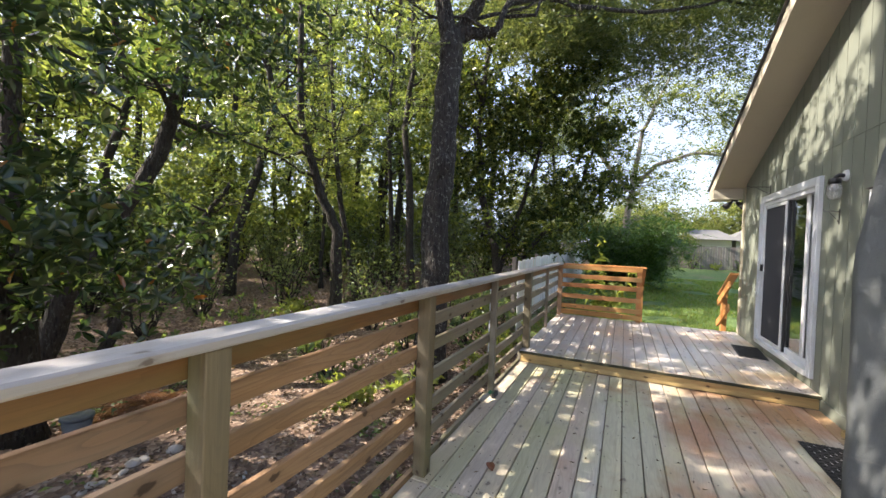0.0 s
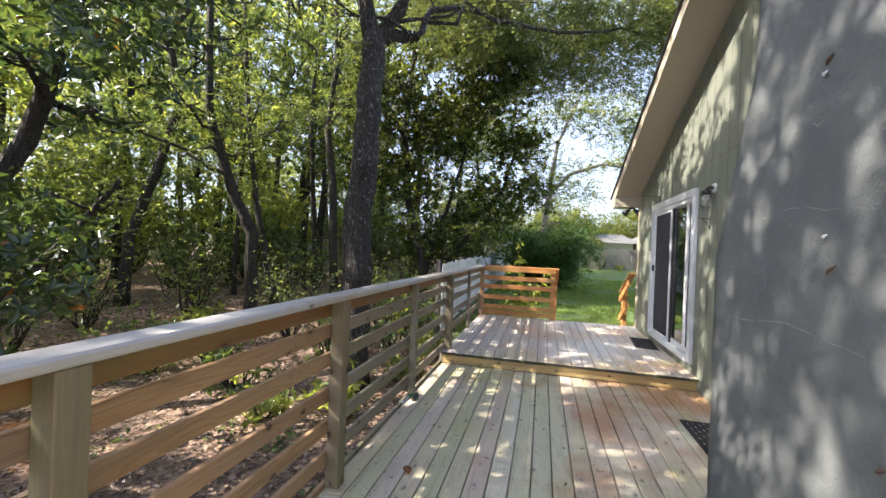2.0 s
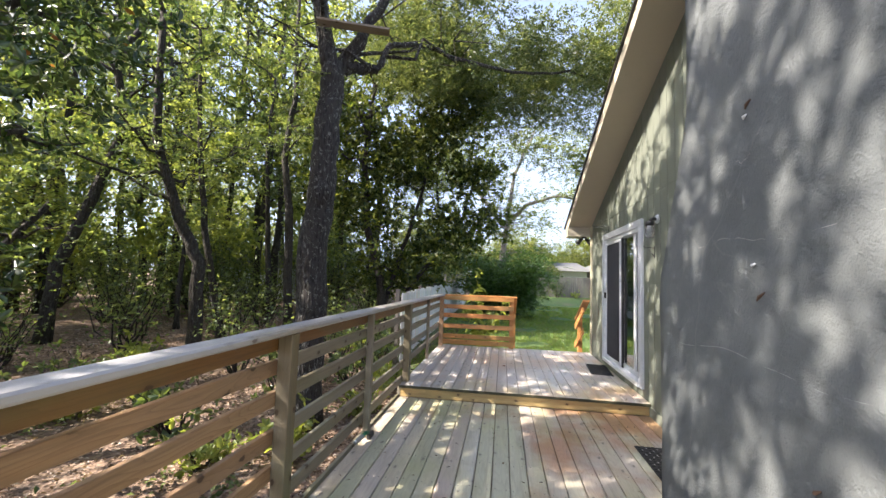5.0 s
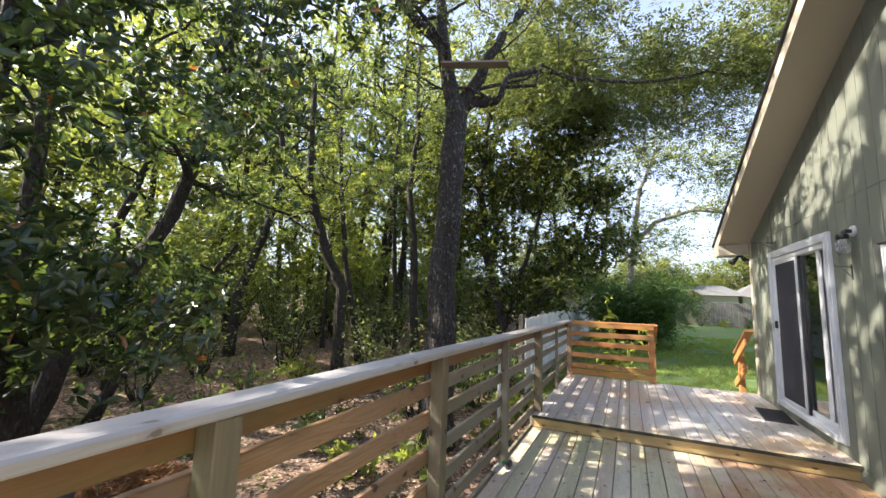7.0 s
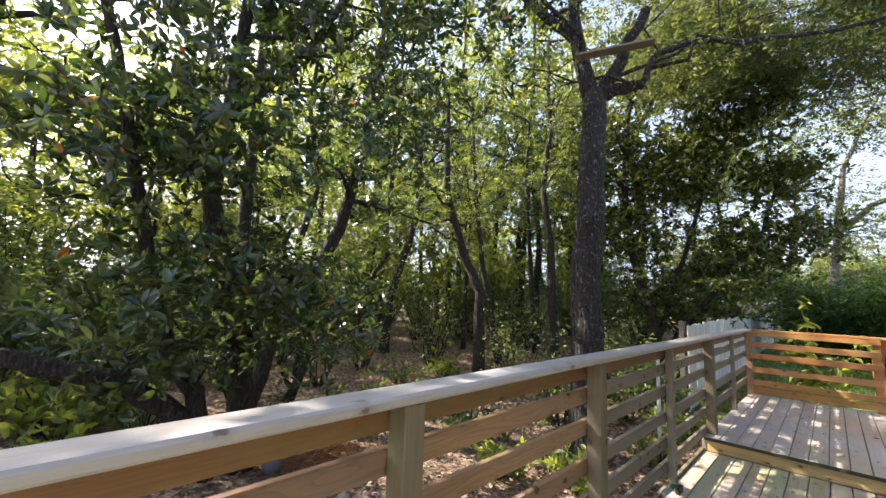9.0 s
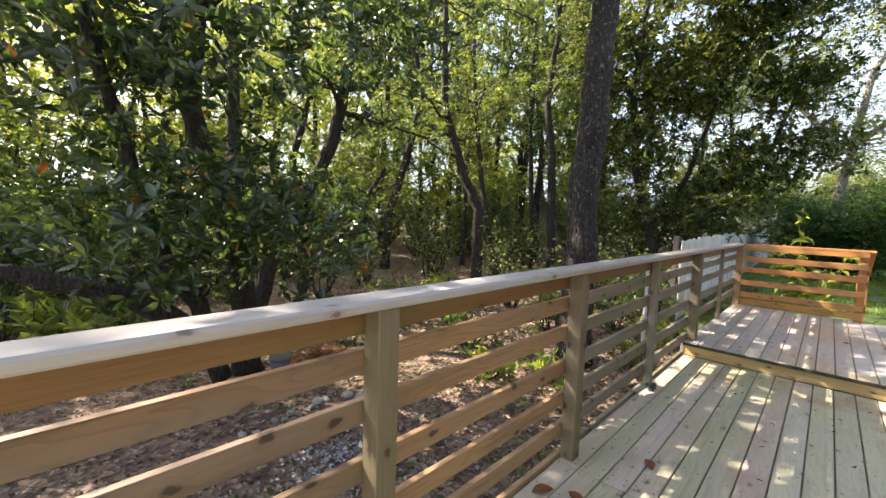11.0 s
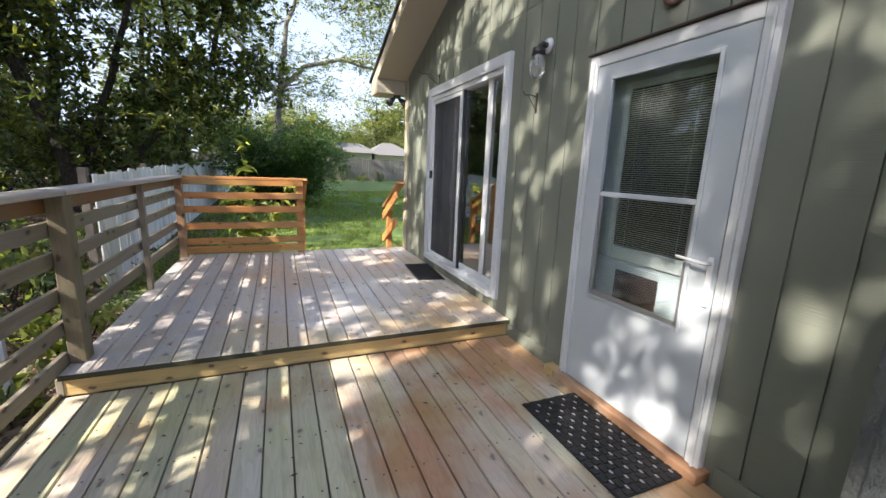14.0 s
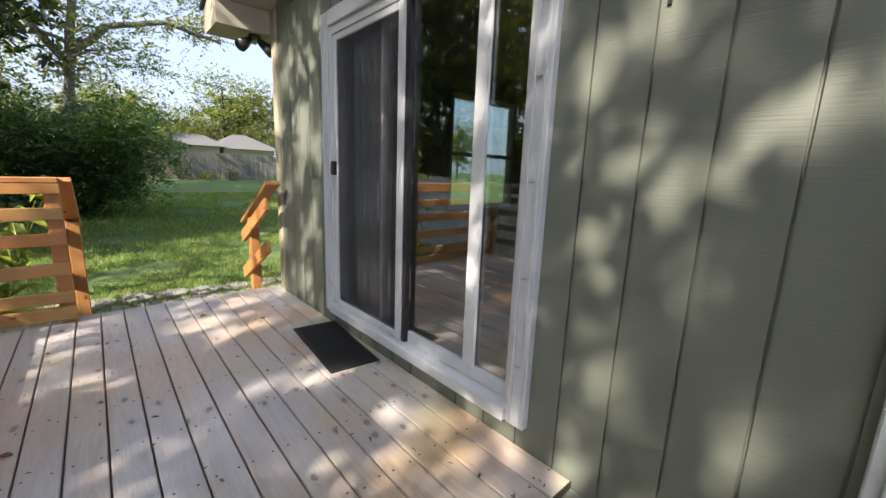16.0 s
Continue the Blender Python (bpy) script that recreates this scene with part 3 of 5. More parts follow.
board("cap_rail", 0.12, 1.475, 0.036, rail_orange, end_rail, (-0.1925, 8.64, RAIL_TOP - 0.022), (0, 0, 90))


def stair_rail(x, y0, label):
    rail = thing("stair_railing", x, y0, 0, label, "railing", "stair railings")
    post(rail, x, y0 + 0.62, -0.4, 0.845, 0.089, 0.089, rail_orange)
    for z, w in ((1.02, 0.12), (0.62, 0.12)):
        board("slat", 0.034, 0.95, w, rail_orange, rail, (x - 0.06, y0 + 0.38, z - 0.2), (-27, 0, 0))
    board("cap_rail", 0.13, 1.0, 0.036, rail_orange, rail, (x - 0.01, y0 + 0.36, 1.0), (-27, 0, 0))
    return rail


stair_rail(0.56, 8.74, "sloping orange-stained stair railing beside the deck end post")
stair_rail(1.97, 8.48, "sloping orange-stained stair railing beside the house corner")

stairs = thing("steps", 1.25, 9.0, 0, "low wooden steps down from the deck to the lawn", "steps", kind="structure")
for i in range(2):
    for j in range(2):
        board("tread", 0.14, 1.35, 0.036, deck_wood_upper, stairs, (1.26, END_Y + 0.09 + 0.29 * i + 0.145 * j, UP - 0.16 - 0.16 * i), (0, 0, 90))
    board("riser", 0.03, 1.35, 0.14, riser_wood, stairs, (1.26, END_Y + 0.015 + 0.29 * i, UP - 0.1 - 0.16 * i), (0, 0, 90))
paving = thing("pavement", 1.6, 10.2, -0.3, "irregular grey flagstones at the foot of the steps", "paving", kind="structure")
prnd = random.Random(8)
for i in range(9):
    for j in range(3):
        cx, cy = -0.1 + 0.36 * i + (0.15 if j % 2 else 0), 9.75 + 0.33 * j
        pts = [(cx + (0.19 + prnd.uniform(-0.02, 0.02)) * math.cos(a), cy + (0.175 + prnd.uniform(-0.02, 0.02)) * math.sin(a)) for a in [math.tau * q / 7 + prnd.uniform(-0.2, 0.2) for q in range(7)]]
        gz = ground_z(cx, cy)
        part("flagstone", prism(pts, "z", gz - 0.03, gz + 0.018), paver_stone, paving)

# ---- house ----
WX, WY0, WY1, RIDGE_Y = 2.10, -4.9, 8.62, 1.86
house = thing("wall_west", WX, 2, 0, "grey-green grooved plywood siding on the gable wall of the house", "wall", kind="structure")


def gable(y, off=0.0):
    return 2.76 + 0.385 * (min(WY1 - y, y - WY0)) + off


HOLES = ((3.60, 4.55, 0.0, 2.12), (5.64, 7.48, 0.26, 2.40))


def core_wall():
    """The wall behind the siding, with openings right through."""
    ys = sorted({WY0, WY1, RIDGE_Y, *(h[0] for h in HOLES), *(h[1] for h in HOLES)})
    bm = bmesh.new()
    for a, b in zip(ys, ys[1:]):
        hole = next((h for h in HOLES if h[0] <= a and b <= h[1]), None)
        spans = [(-0.7, None)] if not hole else [(-0.7, hole[2]), (hole[3], None)]
        for lo, hi in spans:
            if hi is not None and hi - lo < 0.01:
                continue
            prism([(a, lo), (b, lo), (b, hi if hi is not None else gable(b)), (a, hi if hi is not None else gable(a))], "x", WX + 0.012, WX + 0.16, bm)
    part("wall_core", bm, siding_paint, house)


core_wall()
JOINT = 2.70
GROOVE = 0.2032
g0 = 5.43 % GROOVE
k = int((WY0 - g0) / GROOVE)
while g0 + GROOVE * k < WY1:
    a, b = max(g0 + GROOVE * k + 0.005, WY0), min(g0 + GROOVE * (k + 1) - 0.005, WY1 - 0.09)
    k += 1
    if b - a < 0.02:
        continue
    cuts = sorted({a, b, *(min(max(e, a), b) for h in HOLES for e in h[:2])})
    for c, d in zip(cuts, cuts[1:]):
        if d - c < 0.006:
            continue
        hole = next((h for h in HOLES if h[0] - 1e-4 <= c and d <= h[1] + 1e-4), None)
        spans = [(0.12, JOINT)] if not hole else [(0.12, hole[2]), (hole[3], JOINT)]
        for lo, hi in spans:
            if hi - lo > 0.02:
                part("siding_plank", prism([(c, lo), (d, lo), (d, hi), (c, hi)], "x", WX, WX + 0.012), siding_paint, house)
        part("siding_plank", prism([(c, JOINT + 0.006), (d, JOINT + 0.006), (d, gable(d)), (c, gable(c))], "x", WX + 0.001, WX + 0.012), siding_paint, house)
part("skirt_board", box(WX - 0.012, WX + 0.011, WY0, 3.5, -0.1, 0.115, 0.003), siding_paint, house)
part("skirt_board", box(WX - 0.012, WX + 0.011, 4.63, WY1, -0.1, 0.115, 0.003), siding_paint, house)
part("corner_board", box(WX - 0.02, WX + 0.02, WY1 - 0.088, WY1 + 0.02, UP + 0.002, 2.74, 0.004), corner_paint, house, "tan painted corner board")
part("wall_return", box(WX + 0.02, 9.0, WY1 - 0.14, WY1 + 0.01, -0.7, 0.9), siding_paint, house)
part("wall_return", box(WX + 0.02, 4.2, WY1 - 0.14, WY1 + 0.01, 0.9, 2.72), siding_paint, house)
part("wall_return", box(5.5, 9.0, WY1 - 0.14, WY1 + 0.01, 0.9, 2.72), siding_paint, house)
part("wall_return", box(4.2, 5.5, WY1 - 0.14, WY1 + 0.01, 2.38, 2.72), siding_paint, house)

roof = thing("roof", 4, 2, 3, "gable roof with a tan soffit and dark shingle edge", "roof", kind="structure")
RX0, OVER = 1.64, 0.45


def slope_panel(y0, y1, x0, x1, lo, hi):
    return prism([(y0, gable(y0) + lo), (y1, gable(y1) + lo), (y1, gable(y1) + hi), (y0, gable(y0) + hi)], "x", x0, x1)


for a, b in ((RIDGE_Y, WY1 + OVER), (WY0 - OVER, RIDGE_Y)):
    part("soffit", slope_panel(a, b, RX0 + 0.03, 9.2, 0.0, 0.02), soffit_paint, roof, "tan painted plywood soffit")
    part("rake_board", slope_panel(a, b, RX0, RX0 + 0.03, -0.02, 0.15), soffit_paint, roof, "tan painted rake board")
    part("drip_edge", slope_panel(a, b, RX0 - 0.03, RX0 + 0.06, 0.155, 0.185), black_metal, roof, "dark metal drip edge")
    part("shingles", slope_panel(a, b, RX0 - 0.02, 9.2, 0.187, 0.215), shingle, roof, "dark grey shingles")
    part("deck_boards", slope_panel(a, b, RX0 + 0.032, 9.2, 0.022, 0.153), old_wood, roof)
part("eave_return", prism([(WY1 + 0.022, 2.548), (WY1 + OVER, 2.548), (WY1 + OVER, 2.58), (WY1 + 0.022, 2.74)], "x", RX0 + 0.002, WX - 0.022), soffit_paint, roof, "boxed cream eave return")

chimney = thing("chimney", 1.7, 1.9, -0.6, "broad chimney breast of rough grey painted stucco with cracks", "chimney", kind="structure")


def chimney_mesh():
    bm = box(1.275, WX - 0.01, 0.95, 2.845, -0.7, 6.4)
    bmesh.ops.bevel(bm, geom=[e for e in bm.edges if abs((e.verts[0].co - e.verts[1].co).z) > 1], offset=0.035, segments=3, affect="EDGES")
    bmesh.ops.subdivide_edges(bm, edges=[e for e in bm.edges if abs((e.verts[0].co - e.verts[1].co).z) > 1], cuts=90)
    bmesh.ops.subdivide_edges(bm, edges=[e for e in bm.edges if abs((e.verts[0].co - e.verts[1].co).y) > 1], cuts=26)
    for v in bm.verts:
        narrow = min(1.0, max(0.0, (v.co.z - 1.62) / 0.9))
        v.co.y = 1.8975 + (v.co.y - 1.8975) * (1.0 - 0.42 * narrow)
        n = noise.noise(v.co * 3.1) * 0.008 + noise.noise(v.co * 9.0) * 0.004
        v.co.x += n
        v.co.y += n * 0.8
    return bm


part("stucco_breast", chimney_mesh(), stucco, chimney, smooth=True)


def crack(y0, y1, z, seed):
    """A pale wandering crack line on the stucco face."""
    r = random.Random(seed)
    pts, n = [], 22
    for i in range(n + 1):
        p = Vector((1.275, y0 + (y1 - y0) * i / n, z + r.uniform(-0.006, 0.006) + 0.018 * math.sin(i * 0.4 + seed)))
        q = noise.noise(p * 3.1) * 0.008 + noise.noise(p * 9.0) * 0.004
        pts.append((p.x + q + 0.001, p.y, p.z))
    part("crack", tube(pts, [0.0008 + 0.0014 * r.random() for _ in pts], 5), crack_fill, chimney, "pale filled crack line")


crack(1.25, 2.33, 1.77, 1)
crack(1.1, 2.56, 1.283, 2)
crack(1.88, 2.15, 2.115, 3)
for i, (y, z, s) in enumerate(((1.89, 2.321, 0.035), (1.91, 2.278, 0.02), (1.841, 1.542, 0.045), (1.877, 1.664, 0.018), (1.60, 0.95, 0.03))):
    scrap = tube([(1.272, y - s * 0.5, z + s * 0.4), (1.266, y, z), (1.271, y + s * 0.5, z - s * 0.35)], [0.003, 0.007, 0.003], 6)
    tagged(part("leaf_scrap", scrap, rusty if i % 2 == 0 else trim_paint, None, "", True), "small dry scrap stuck to the rough stucco", "scrap", "scraps on the chimney")

# ---- sliding glass door ----
slider = thing("door_1", WX, 6.56, 0.26, "white framed sliding glass door with an insect screen and grey curtains", "sliding door", kind="structure")
FX = WX - 0.03
for nm, y0, y1, z0, z1, x0 in (("casing", 5.57, 5.672, 0.26, 2.44, FX - 0.01), ("casing", 7.45, 7.545, 0.26, 2.44, FX - 0.01), ("head_casing", 5.674, 7.448, 2.345, 2.445, FX - 0.008),
                               ("sill", 5.674, 7.448, 0.262, 0.325, FX - 0.03)):
    part(nm, box(x0, WX - 0.001 if nm != "sill" else WX + 0.1, y0, y1, z0, z1, 0.004), trim_paint, slider)
for nm, y0, y1, z0, z1, x0, x1 in (("frame", 5.673, 5.70, 0.33, 2.34, WX - 0.02, WX + 0.1), ("frame", 7.42, 7.449, 0.33, 2.34, WX - 0.02, WX + 0.1), ("frame", 5.702, 7.418, 2.29, 2.343, WX - 0.02, WX + 0.1)):
    part(nm, box(x0, x1, y0, y1, z0, z1, 0.003), trim_paint, slider)
screen = part("screen_panel", box(WX - 0.012, WX + 0.012, 6.555, 6.615, 0.328, 2.288, 0.003), trim_paint, slider, "white framed sliding insect screen")
for y0, y1, z0, z1 in ((7.375, 7.418, 0.328, 2.288), (6.617, 7.373, 0.328, 0.375), (6.617, 7.373, 2.245, 2.288)):
    part("rail", box(WX - 0.012, WX + 0.012, y0, y1, z0, z1, 0.003), trim_paint, screen)
inner_leaf = part("stile", box(WX + 0.05, WX + 0.09, 6.86, 6.89, 0.328, 2.288, 0.003), curtain_grey, slider, "grey stile of the inner door leaf")
part("pull_handle", tube([(WX + 0.045, 6.875, 1.05), (WX + 0.03, 6.875, 1.07), (WX + 0.03, 6.875, 1.29), (WX + 0.045, 6.875, 1.31)], 0.009, 8), trim_paint, inner_leaf, "white pull handle", True)
for y0, y1 in ((5.586, 5.604), (5.640, 5.656), (7.466, 7.482), (7.510, 7.528)):
    part("casing_bead", box(FX - 0.018, FX - 0.0105, y0, y1, 0.27, 2.34, 0.003), trim_paint, slider)
part("weather_strip", box(WX - 0.002, WX + 0.03, 6.518, 6.553, 0.328, 2.288), black_metal, slider, "black weather strip beside the meeting stile")
part("rail", box(WX + 0.02, WX + 0.05, 5.702, 6.516, 0.328, 0.40, 0.003), trim_paint, slider)
part("stile", box(WX + 0.012, WX + 0.03, 5.94, 6.02, 0.40, 2.288, 0.003), trim_paint, slider, "white stile standing against the glass")
for i in range(5):
    part("cable_clip", box(FX - 0.016, FX - 0.0105, 5.61, 5.634, 0.55 + 0.4 * i, 0.556 + 0.4 * i), silver, slider, "small metal cable clip")
part("latch", box(WX - 0.045, WX - 0.012, 7.375, 7.415, 1.33, 1.43, 0.006), black_metal, slider, "black latch")


def pane(name, y0, y1, z0, z1, x, parent, material=window_glass):
    ob = part(name, box(x, x + 0.005, y0, y1, z0, z1), material, parent, "clear reflecting glass")
    ob.visible_shadow = False
    return ob


pane("pane", 5.702, 6.516, 0.402, 2.288, WX + 0.035, slider)
pane("pane", 6.557, 7.418, 0.36, 2.288, WX + 0.07, slider)


def screen_cloth():
    """Fine dark netting, wires along both ways."""
    bm = bmesh.new()
    for i in range(96):
        y = 6.617 + 0.756 * (i + 0.5) / 96
        box(WX - 0.002, WX, y - 0.0004, y + 0.0004, 0.376, 2.244, 0, bm)
    for i in range(200):
        z = 0.376 + 1.868 * (i + 0.5) / 200
        box(WX + 0.0005, WX + 0.002, 6.617, 7.373, z - 0.0004, z + 0.0004, 0, bm)
    return bm


tagged(part("netting", screen_cloth(), screen_mesh, screen, "dark insect netting"), kind="stuff")


def curtain(name, y0, y1, z0, z1, x, folds, material, label):
    bm = bmesh.new()
    n = folds * 8
    rows = []
    for i in range(n + 1):
        u = i / n
        dx = 0.04 * math.sin(u * folds * math.tau) + 0.01 * math.sin(u * 17)
        rows.append([bm.verts.new((x + dx * (0.7 + 0.3 * v), y0 + (y1 - y0) * u, z0 + (z1 - z0) * v)) for v in (0, 0.33, 0.66, 1)])
    for p, q in zip(rows, rows[1:]):
        for j in range(3):
            bm.faces.new((p[j], q[j], q[j + 1], p[j + 1]))
    ob = tagged(part(name, bm, material, None, "", True), label, "curtain")
    mod = ob.modifiers.new("thick", "SOLIDIFY")
    mod.thickness = 0.004
    return ob


curtain("curtain", 6.90, 7.30, 0.30, 2.3, WX + 0.128, 4, curtain_grey, "grey patterned curtain hanging behind the sliding door")
curtain("curtain", 5.68, 5.80, 0.30, 2.3, WX + 0.19, 2, curtain_white, "white lace curtain gathered beside the sliding door")

# room behind the glass
room = thing("floor_inside", 5, 6, 0.2, "dim living room floor behind the sliding door", "floor", kind="structure")
part("floor_slab", box(WX + 0.165, 9.0, 2.9, WY1 - 0.15, 0.1, 0.24), inner_floor, room)
for nm, b in (("wall_inside_south", (WX + 0.165, 9.0, 2.80, 2.90, 0.1, 2.6)), ("wall_inside_east", (9.0, 9.1, 2.8, WY1, 0.1, 2.6))):
    tagged(part(nm, box(*b), inner_wall), "plain painted inner wall", "wall", kind="structure")
tagged(part("ceiling_inside", box(WX + 0.165, 9.0, 2.8, WY1 - 0.15, 2.6, 2.66), inner_wall), "plain painted ceiling", "ceiling", kind="structure")
back_window = thing("window_1", 4.85, WY1 - 0.07, 0.9, "white framed window on the far side of the room facing the lawn", "window", kind="structure")
for x0, x1, z0, z1 in ((4.2, 4.26, 0.9, 2.38), (5.44, 5.5, 0.9, 2.38), (4.262, 5.438, 0.9, 0.96), (4.262, 5.438, 2.32, 2.38), (4.262, 5.438, 1.6, 1.65)):
    part("frame", box(x0, x1, WY1 - 0.12, WY1 - 0.02, z0, z1), trim_paint, back_window)
gp = part("pane", box(4.262, 5.438, WY1 - 0.08, WY1 - 0.075, 0.962, 2.318), window_glass, back_window)
gp.visible_shadow = False

# ---- storm door ----
storm = thing("door_2", WX, 4.07, 0.07, "white aluminium storm door with a tall window over a white entry door", "door", kind="structure")
SX = 2.055
for y0, y1 in ((3.555, 3.625), (4.525, 4.592)):
    part("jamb", box(SX - 0.004, WX - 0.001, y0, y1, 0.066, 2.158, 0.004), trim_paint, storm)
    part("jamb_bead", box(SX - 0.016, SX - 0.0045, y0 + 0.022, y0 + 0.036, 0.066, 2.12, 0.003), trim_paint, storm)
part("head_jamb", box(SX - 0.004, WX - 0.001, 3.627, 4.523, 2.09, 2.158, 0.004), trim_paint, storm)
# Dark strip added for the thin shadow line over the white head trim.
part("drip_cap", box(SX - 0.022, WX - 0.001, 3.54, 4.605, 2.161, 2.171, 0.002), dark_brown, storm, "thin dark brown strip drawn for the shadow line above the door head")
leaf = bmesh.new()
for q in ((3.63, 3.767, 0.075, 2.085), (4.403, 4.52, 0.075, 2.085), (3.767, 4.403, 2.005, 2.085), (3.767, 4.403, 0.075, 0.70)):
    box(SX, SX + 0.028, *q, 0, leaf)
slab = part("door_leaf", leaf, door_paint, storm, "smooth white door leaf")
for y0, y1, z0, z1 in ((3.755, 3.778, 0.685, 2.015), (4.392, 4.415, 0.685, 2.015), (3.779, 4.391, 1.995, 2.015), (3.779, 4.391, 0.685, 0.707)):
    part("glazing_bead", box(SX - 0.008, SX - 0.001, y0, y1, z0, z1, 0.002), door_paint, slab)
part("mid_rail", box(SX - 0.004, SX + 0.02, 3.779, 4.391, 1.325, 1.352, 0.002), door_paint, slab)
for y0, y1, z0, z1 in ((3.779, 3.80, 0.709, 1.323), (4.37, 4.391, 0.709, 1.323), (3.801, 4.369, 0.709, 0.735)):
    part("insert_frame", box(SX + 0.002, SX + 0.016, y0, y1, z0, z1, 0.002), silver, slab, "grey metal insert frame")
pane("pane", 3.78, 4.39, 1.353, 1.994, SX + 0.012, slab, storm_glass)
pane("pane", 3.80, 4.37, 0.736, 1.322, SX + 0.008, slab, storm_glass)
part("lever_plate", box(SX - 0.012, SX - 0.001, 3.645, 3.675, 0.86, 1.10, 0.004), trim_paint, storm, "white lever plate")
part("lever", tube([(SX - 0.012, 3.66, 1.07), (SX - 0.05, 3.66, 1.07), (SX - 0.055, 3.70, 1.072), (SX - 0.05, 3.80, 1.078)], [0.009, 0.009, 0.009, 0.007]), trim_paint, storm, "white lever handle", True)
inner = part("entry_door", box(WX + 0.05, WX + 0.09, 3.63, 4.52, 0.07, 2.1, 0.002), door_paint, storm, "white entry door with a blind in its window")
for y0, y1, z0, z1 in ((3.76, 3.80, 0.95, 1.98), (4.33, 4.37, 0.95, 1.98), (3.802, 4.328, 1.94, 1.98), (3.802, 4.328, 0.95, 1.03)):
    part("window_frame", box(WX + 0.035, WX + 0.049, y0, y1, z0, z1, 0.002), trim_paint, inner)
part("window_back", box(WX + 0.0455, WX + 0.049, 3.802, 4.328, 1.032, 1.938), black_metal, inner, "dark window behind the blind")
for i in range(76):
    board("blind_slat", 0.0075, 0.51, 0.0012, blind_paint, inner, (WX + 0.038, 4.065, 1.04 + 0.0118 * i), (0, 32, 0), bevel=0.0)
for y in (3.90, 4.24):
    part("blind_tape", box(WX + 0.031, WX + 0.032, y - 0.0018, y + 0.0018, 1.035, 1.935), blind_paint, inner)
part("raised_panel", box(WX + 0.042, WX + 0.049, 3.80, 4.33, 0.42, 0.925, 0.004), door_paint, inner)
# Dark brown rectangle set on the lower part of the entry door.
part("raised_panel", box(WX + 0.038, WX + 0.0415, 3.98, 4.28, 0.68, 0.885, 0.002), dark_brown, inner, "dark brown rectangle low on the entry door")
part("threshold", box(2.012, WX + 0.12, 3.53, 4.60, 0.003, 0.058, 0.004), deck_wood, storm, "bare pine sill board below the door")
part("sill_block", box(2.0, WX - 0.013, 4.602, 4.70, 0.003, 0.062, 0.004), riser_wood, storm, "raw pine block at the door jamb")
# ---- vegetation ----
def fast_mesh(name, verts, tris, material):
    me = bpy.data.meshes.new(name)
    me.vertices.add(len(verts))
    me.vertices.foreach_set("co", np.asarray(verts, np.float32).ravel())
    me.loops.add(len(tris) * 3)
    me.loops.foreach_set("vertex_index", np.asarray(tris, np.int32).ravel())
    me.polygons.add(len(tris))
    me.polygons.foreach_set("loop_start", np.arange(0, len(tris) * 3, 3, dtype=np.int32))
    me.update(calc_edges=True)
    me.validate()
    return finish(me, material)


def leaves(name, centres, size, rng, material, width=0.45, flat=0.5, fold=0.18, droop=0.0):
    """Folded leaf blades, one about each centre."""
    n = len(centres)
    d = rng.normal(size=(n, 3))
    d[:, 2] = d[:, 2] * (1 - flat) - droop
    d /= np.linalg.norm(d, axis=1, keepdims=True)
    up = rng.normal(size=(n, 3)) * 0.6 + (0, 0, 1)
    s = np.cross(d, up)
    s /= np.linalg.norm(s, axis=1, keepdims=True) + 1e-9
    nn = np.cross(s, d)
    ln = (size * rng.uniform(0.65, 1.3, n))[:, None]
    v = np.stack([centres - d * ln / 2, centres + s * ln * width / 2 + nn * ln * fold, centres + d * ln / 2 - nn * ln * 0.1, centres - s * ln * width / 2 + nn * ln * fold], 1).reshape(-1, 3)
    b = np.arange(n)[:, None] * 4
    return fast_mesh(name, v, np.concatenate([b + (0, 1, 2), b + (0, 2, 3)], 1).reshape(-1, 3), material)


def unit(v):
    return v / (np.linalg.norm(v, axis=-1, keepdims=True) + 1e-9)


def rosettes(name, centres, size, rng, material, width=0.42, per=8, flat=0.5, droop=0.0):
    """Whorls of broad oval leaves at the twig ends, each blade folded along its midrib."""
    n = len(centres)
    axis = unit(rng.normal(size=(n, 3)) * 0.75 + (0, 0, 0.55 - droop))
    u = unit(np.cross(axis, rng.normal(size=(n, 3))))
    v = np.cross(axis, u)
    az = np.arange(per)[None, :] * 2.4 + rng.uniform(0, math.tau, (n, 1)) + rng.normal(size=(n, per)) * 0.25
    phi = rng.uniform(radians(38), radians(104), (n, per))
    d = axis[:, None] * np.cos(phi)[..., None] + (u[:, None] * np.cos(az)[..., None] + v[:, None] * np.sin(az)[..., None]) * np.sin(phi)[..., None]
    d = unit(d + (0, 0, -droop * 0.6)).reshape(-1, 3)
    ax = np.repeat(axis, per, axis=0)
    nn = unit(ax - d * np.sum(ax * d, 1, keepdims=True) + rng.normal(size=d.shape) * 0.25)
    s = unit(np.cross(d, nn))
    nn = np.cross(s, d)
    ln = (size * rng.uniform(0.6, 1.2, len(d)))[:, None]
    b = np.repeat(np.asarray(centres, float), per, axis=0) + d * ln * 0.08
    w = ln * width / 2
    fold = nn * ln * 0.07
    vv = np.stack([b, b + d * ln * 0.35 + s * w * 0.92 + fold, b + d * ln * 0.72 + s * w * 0.82 + fold * 0.7, b + d * ln - nn * ln * 0.12,
                   b + d * ln * 0.72 - s * w * 0.82 + fold * 0.7, b + d * ln * 0.35 - s * w * 0.92 + fold], 1).reshape(-1, 3)
    k = np.arange(len(d))[:, None] * 6
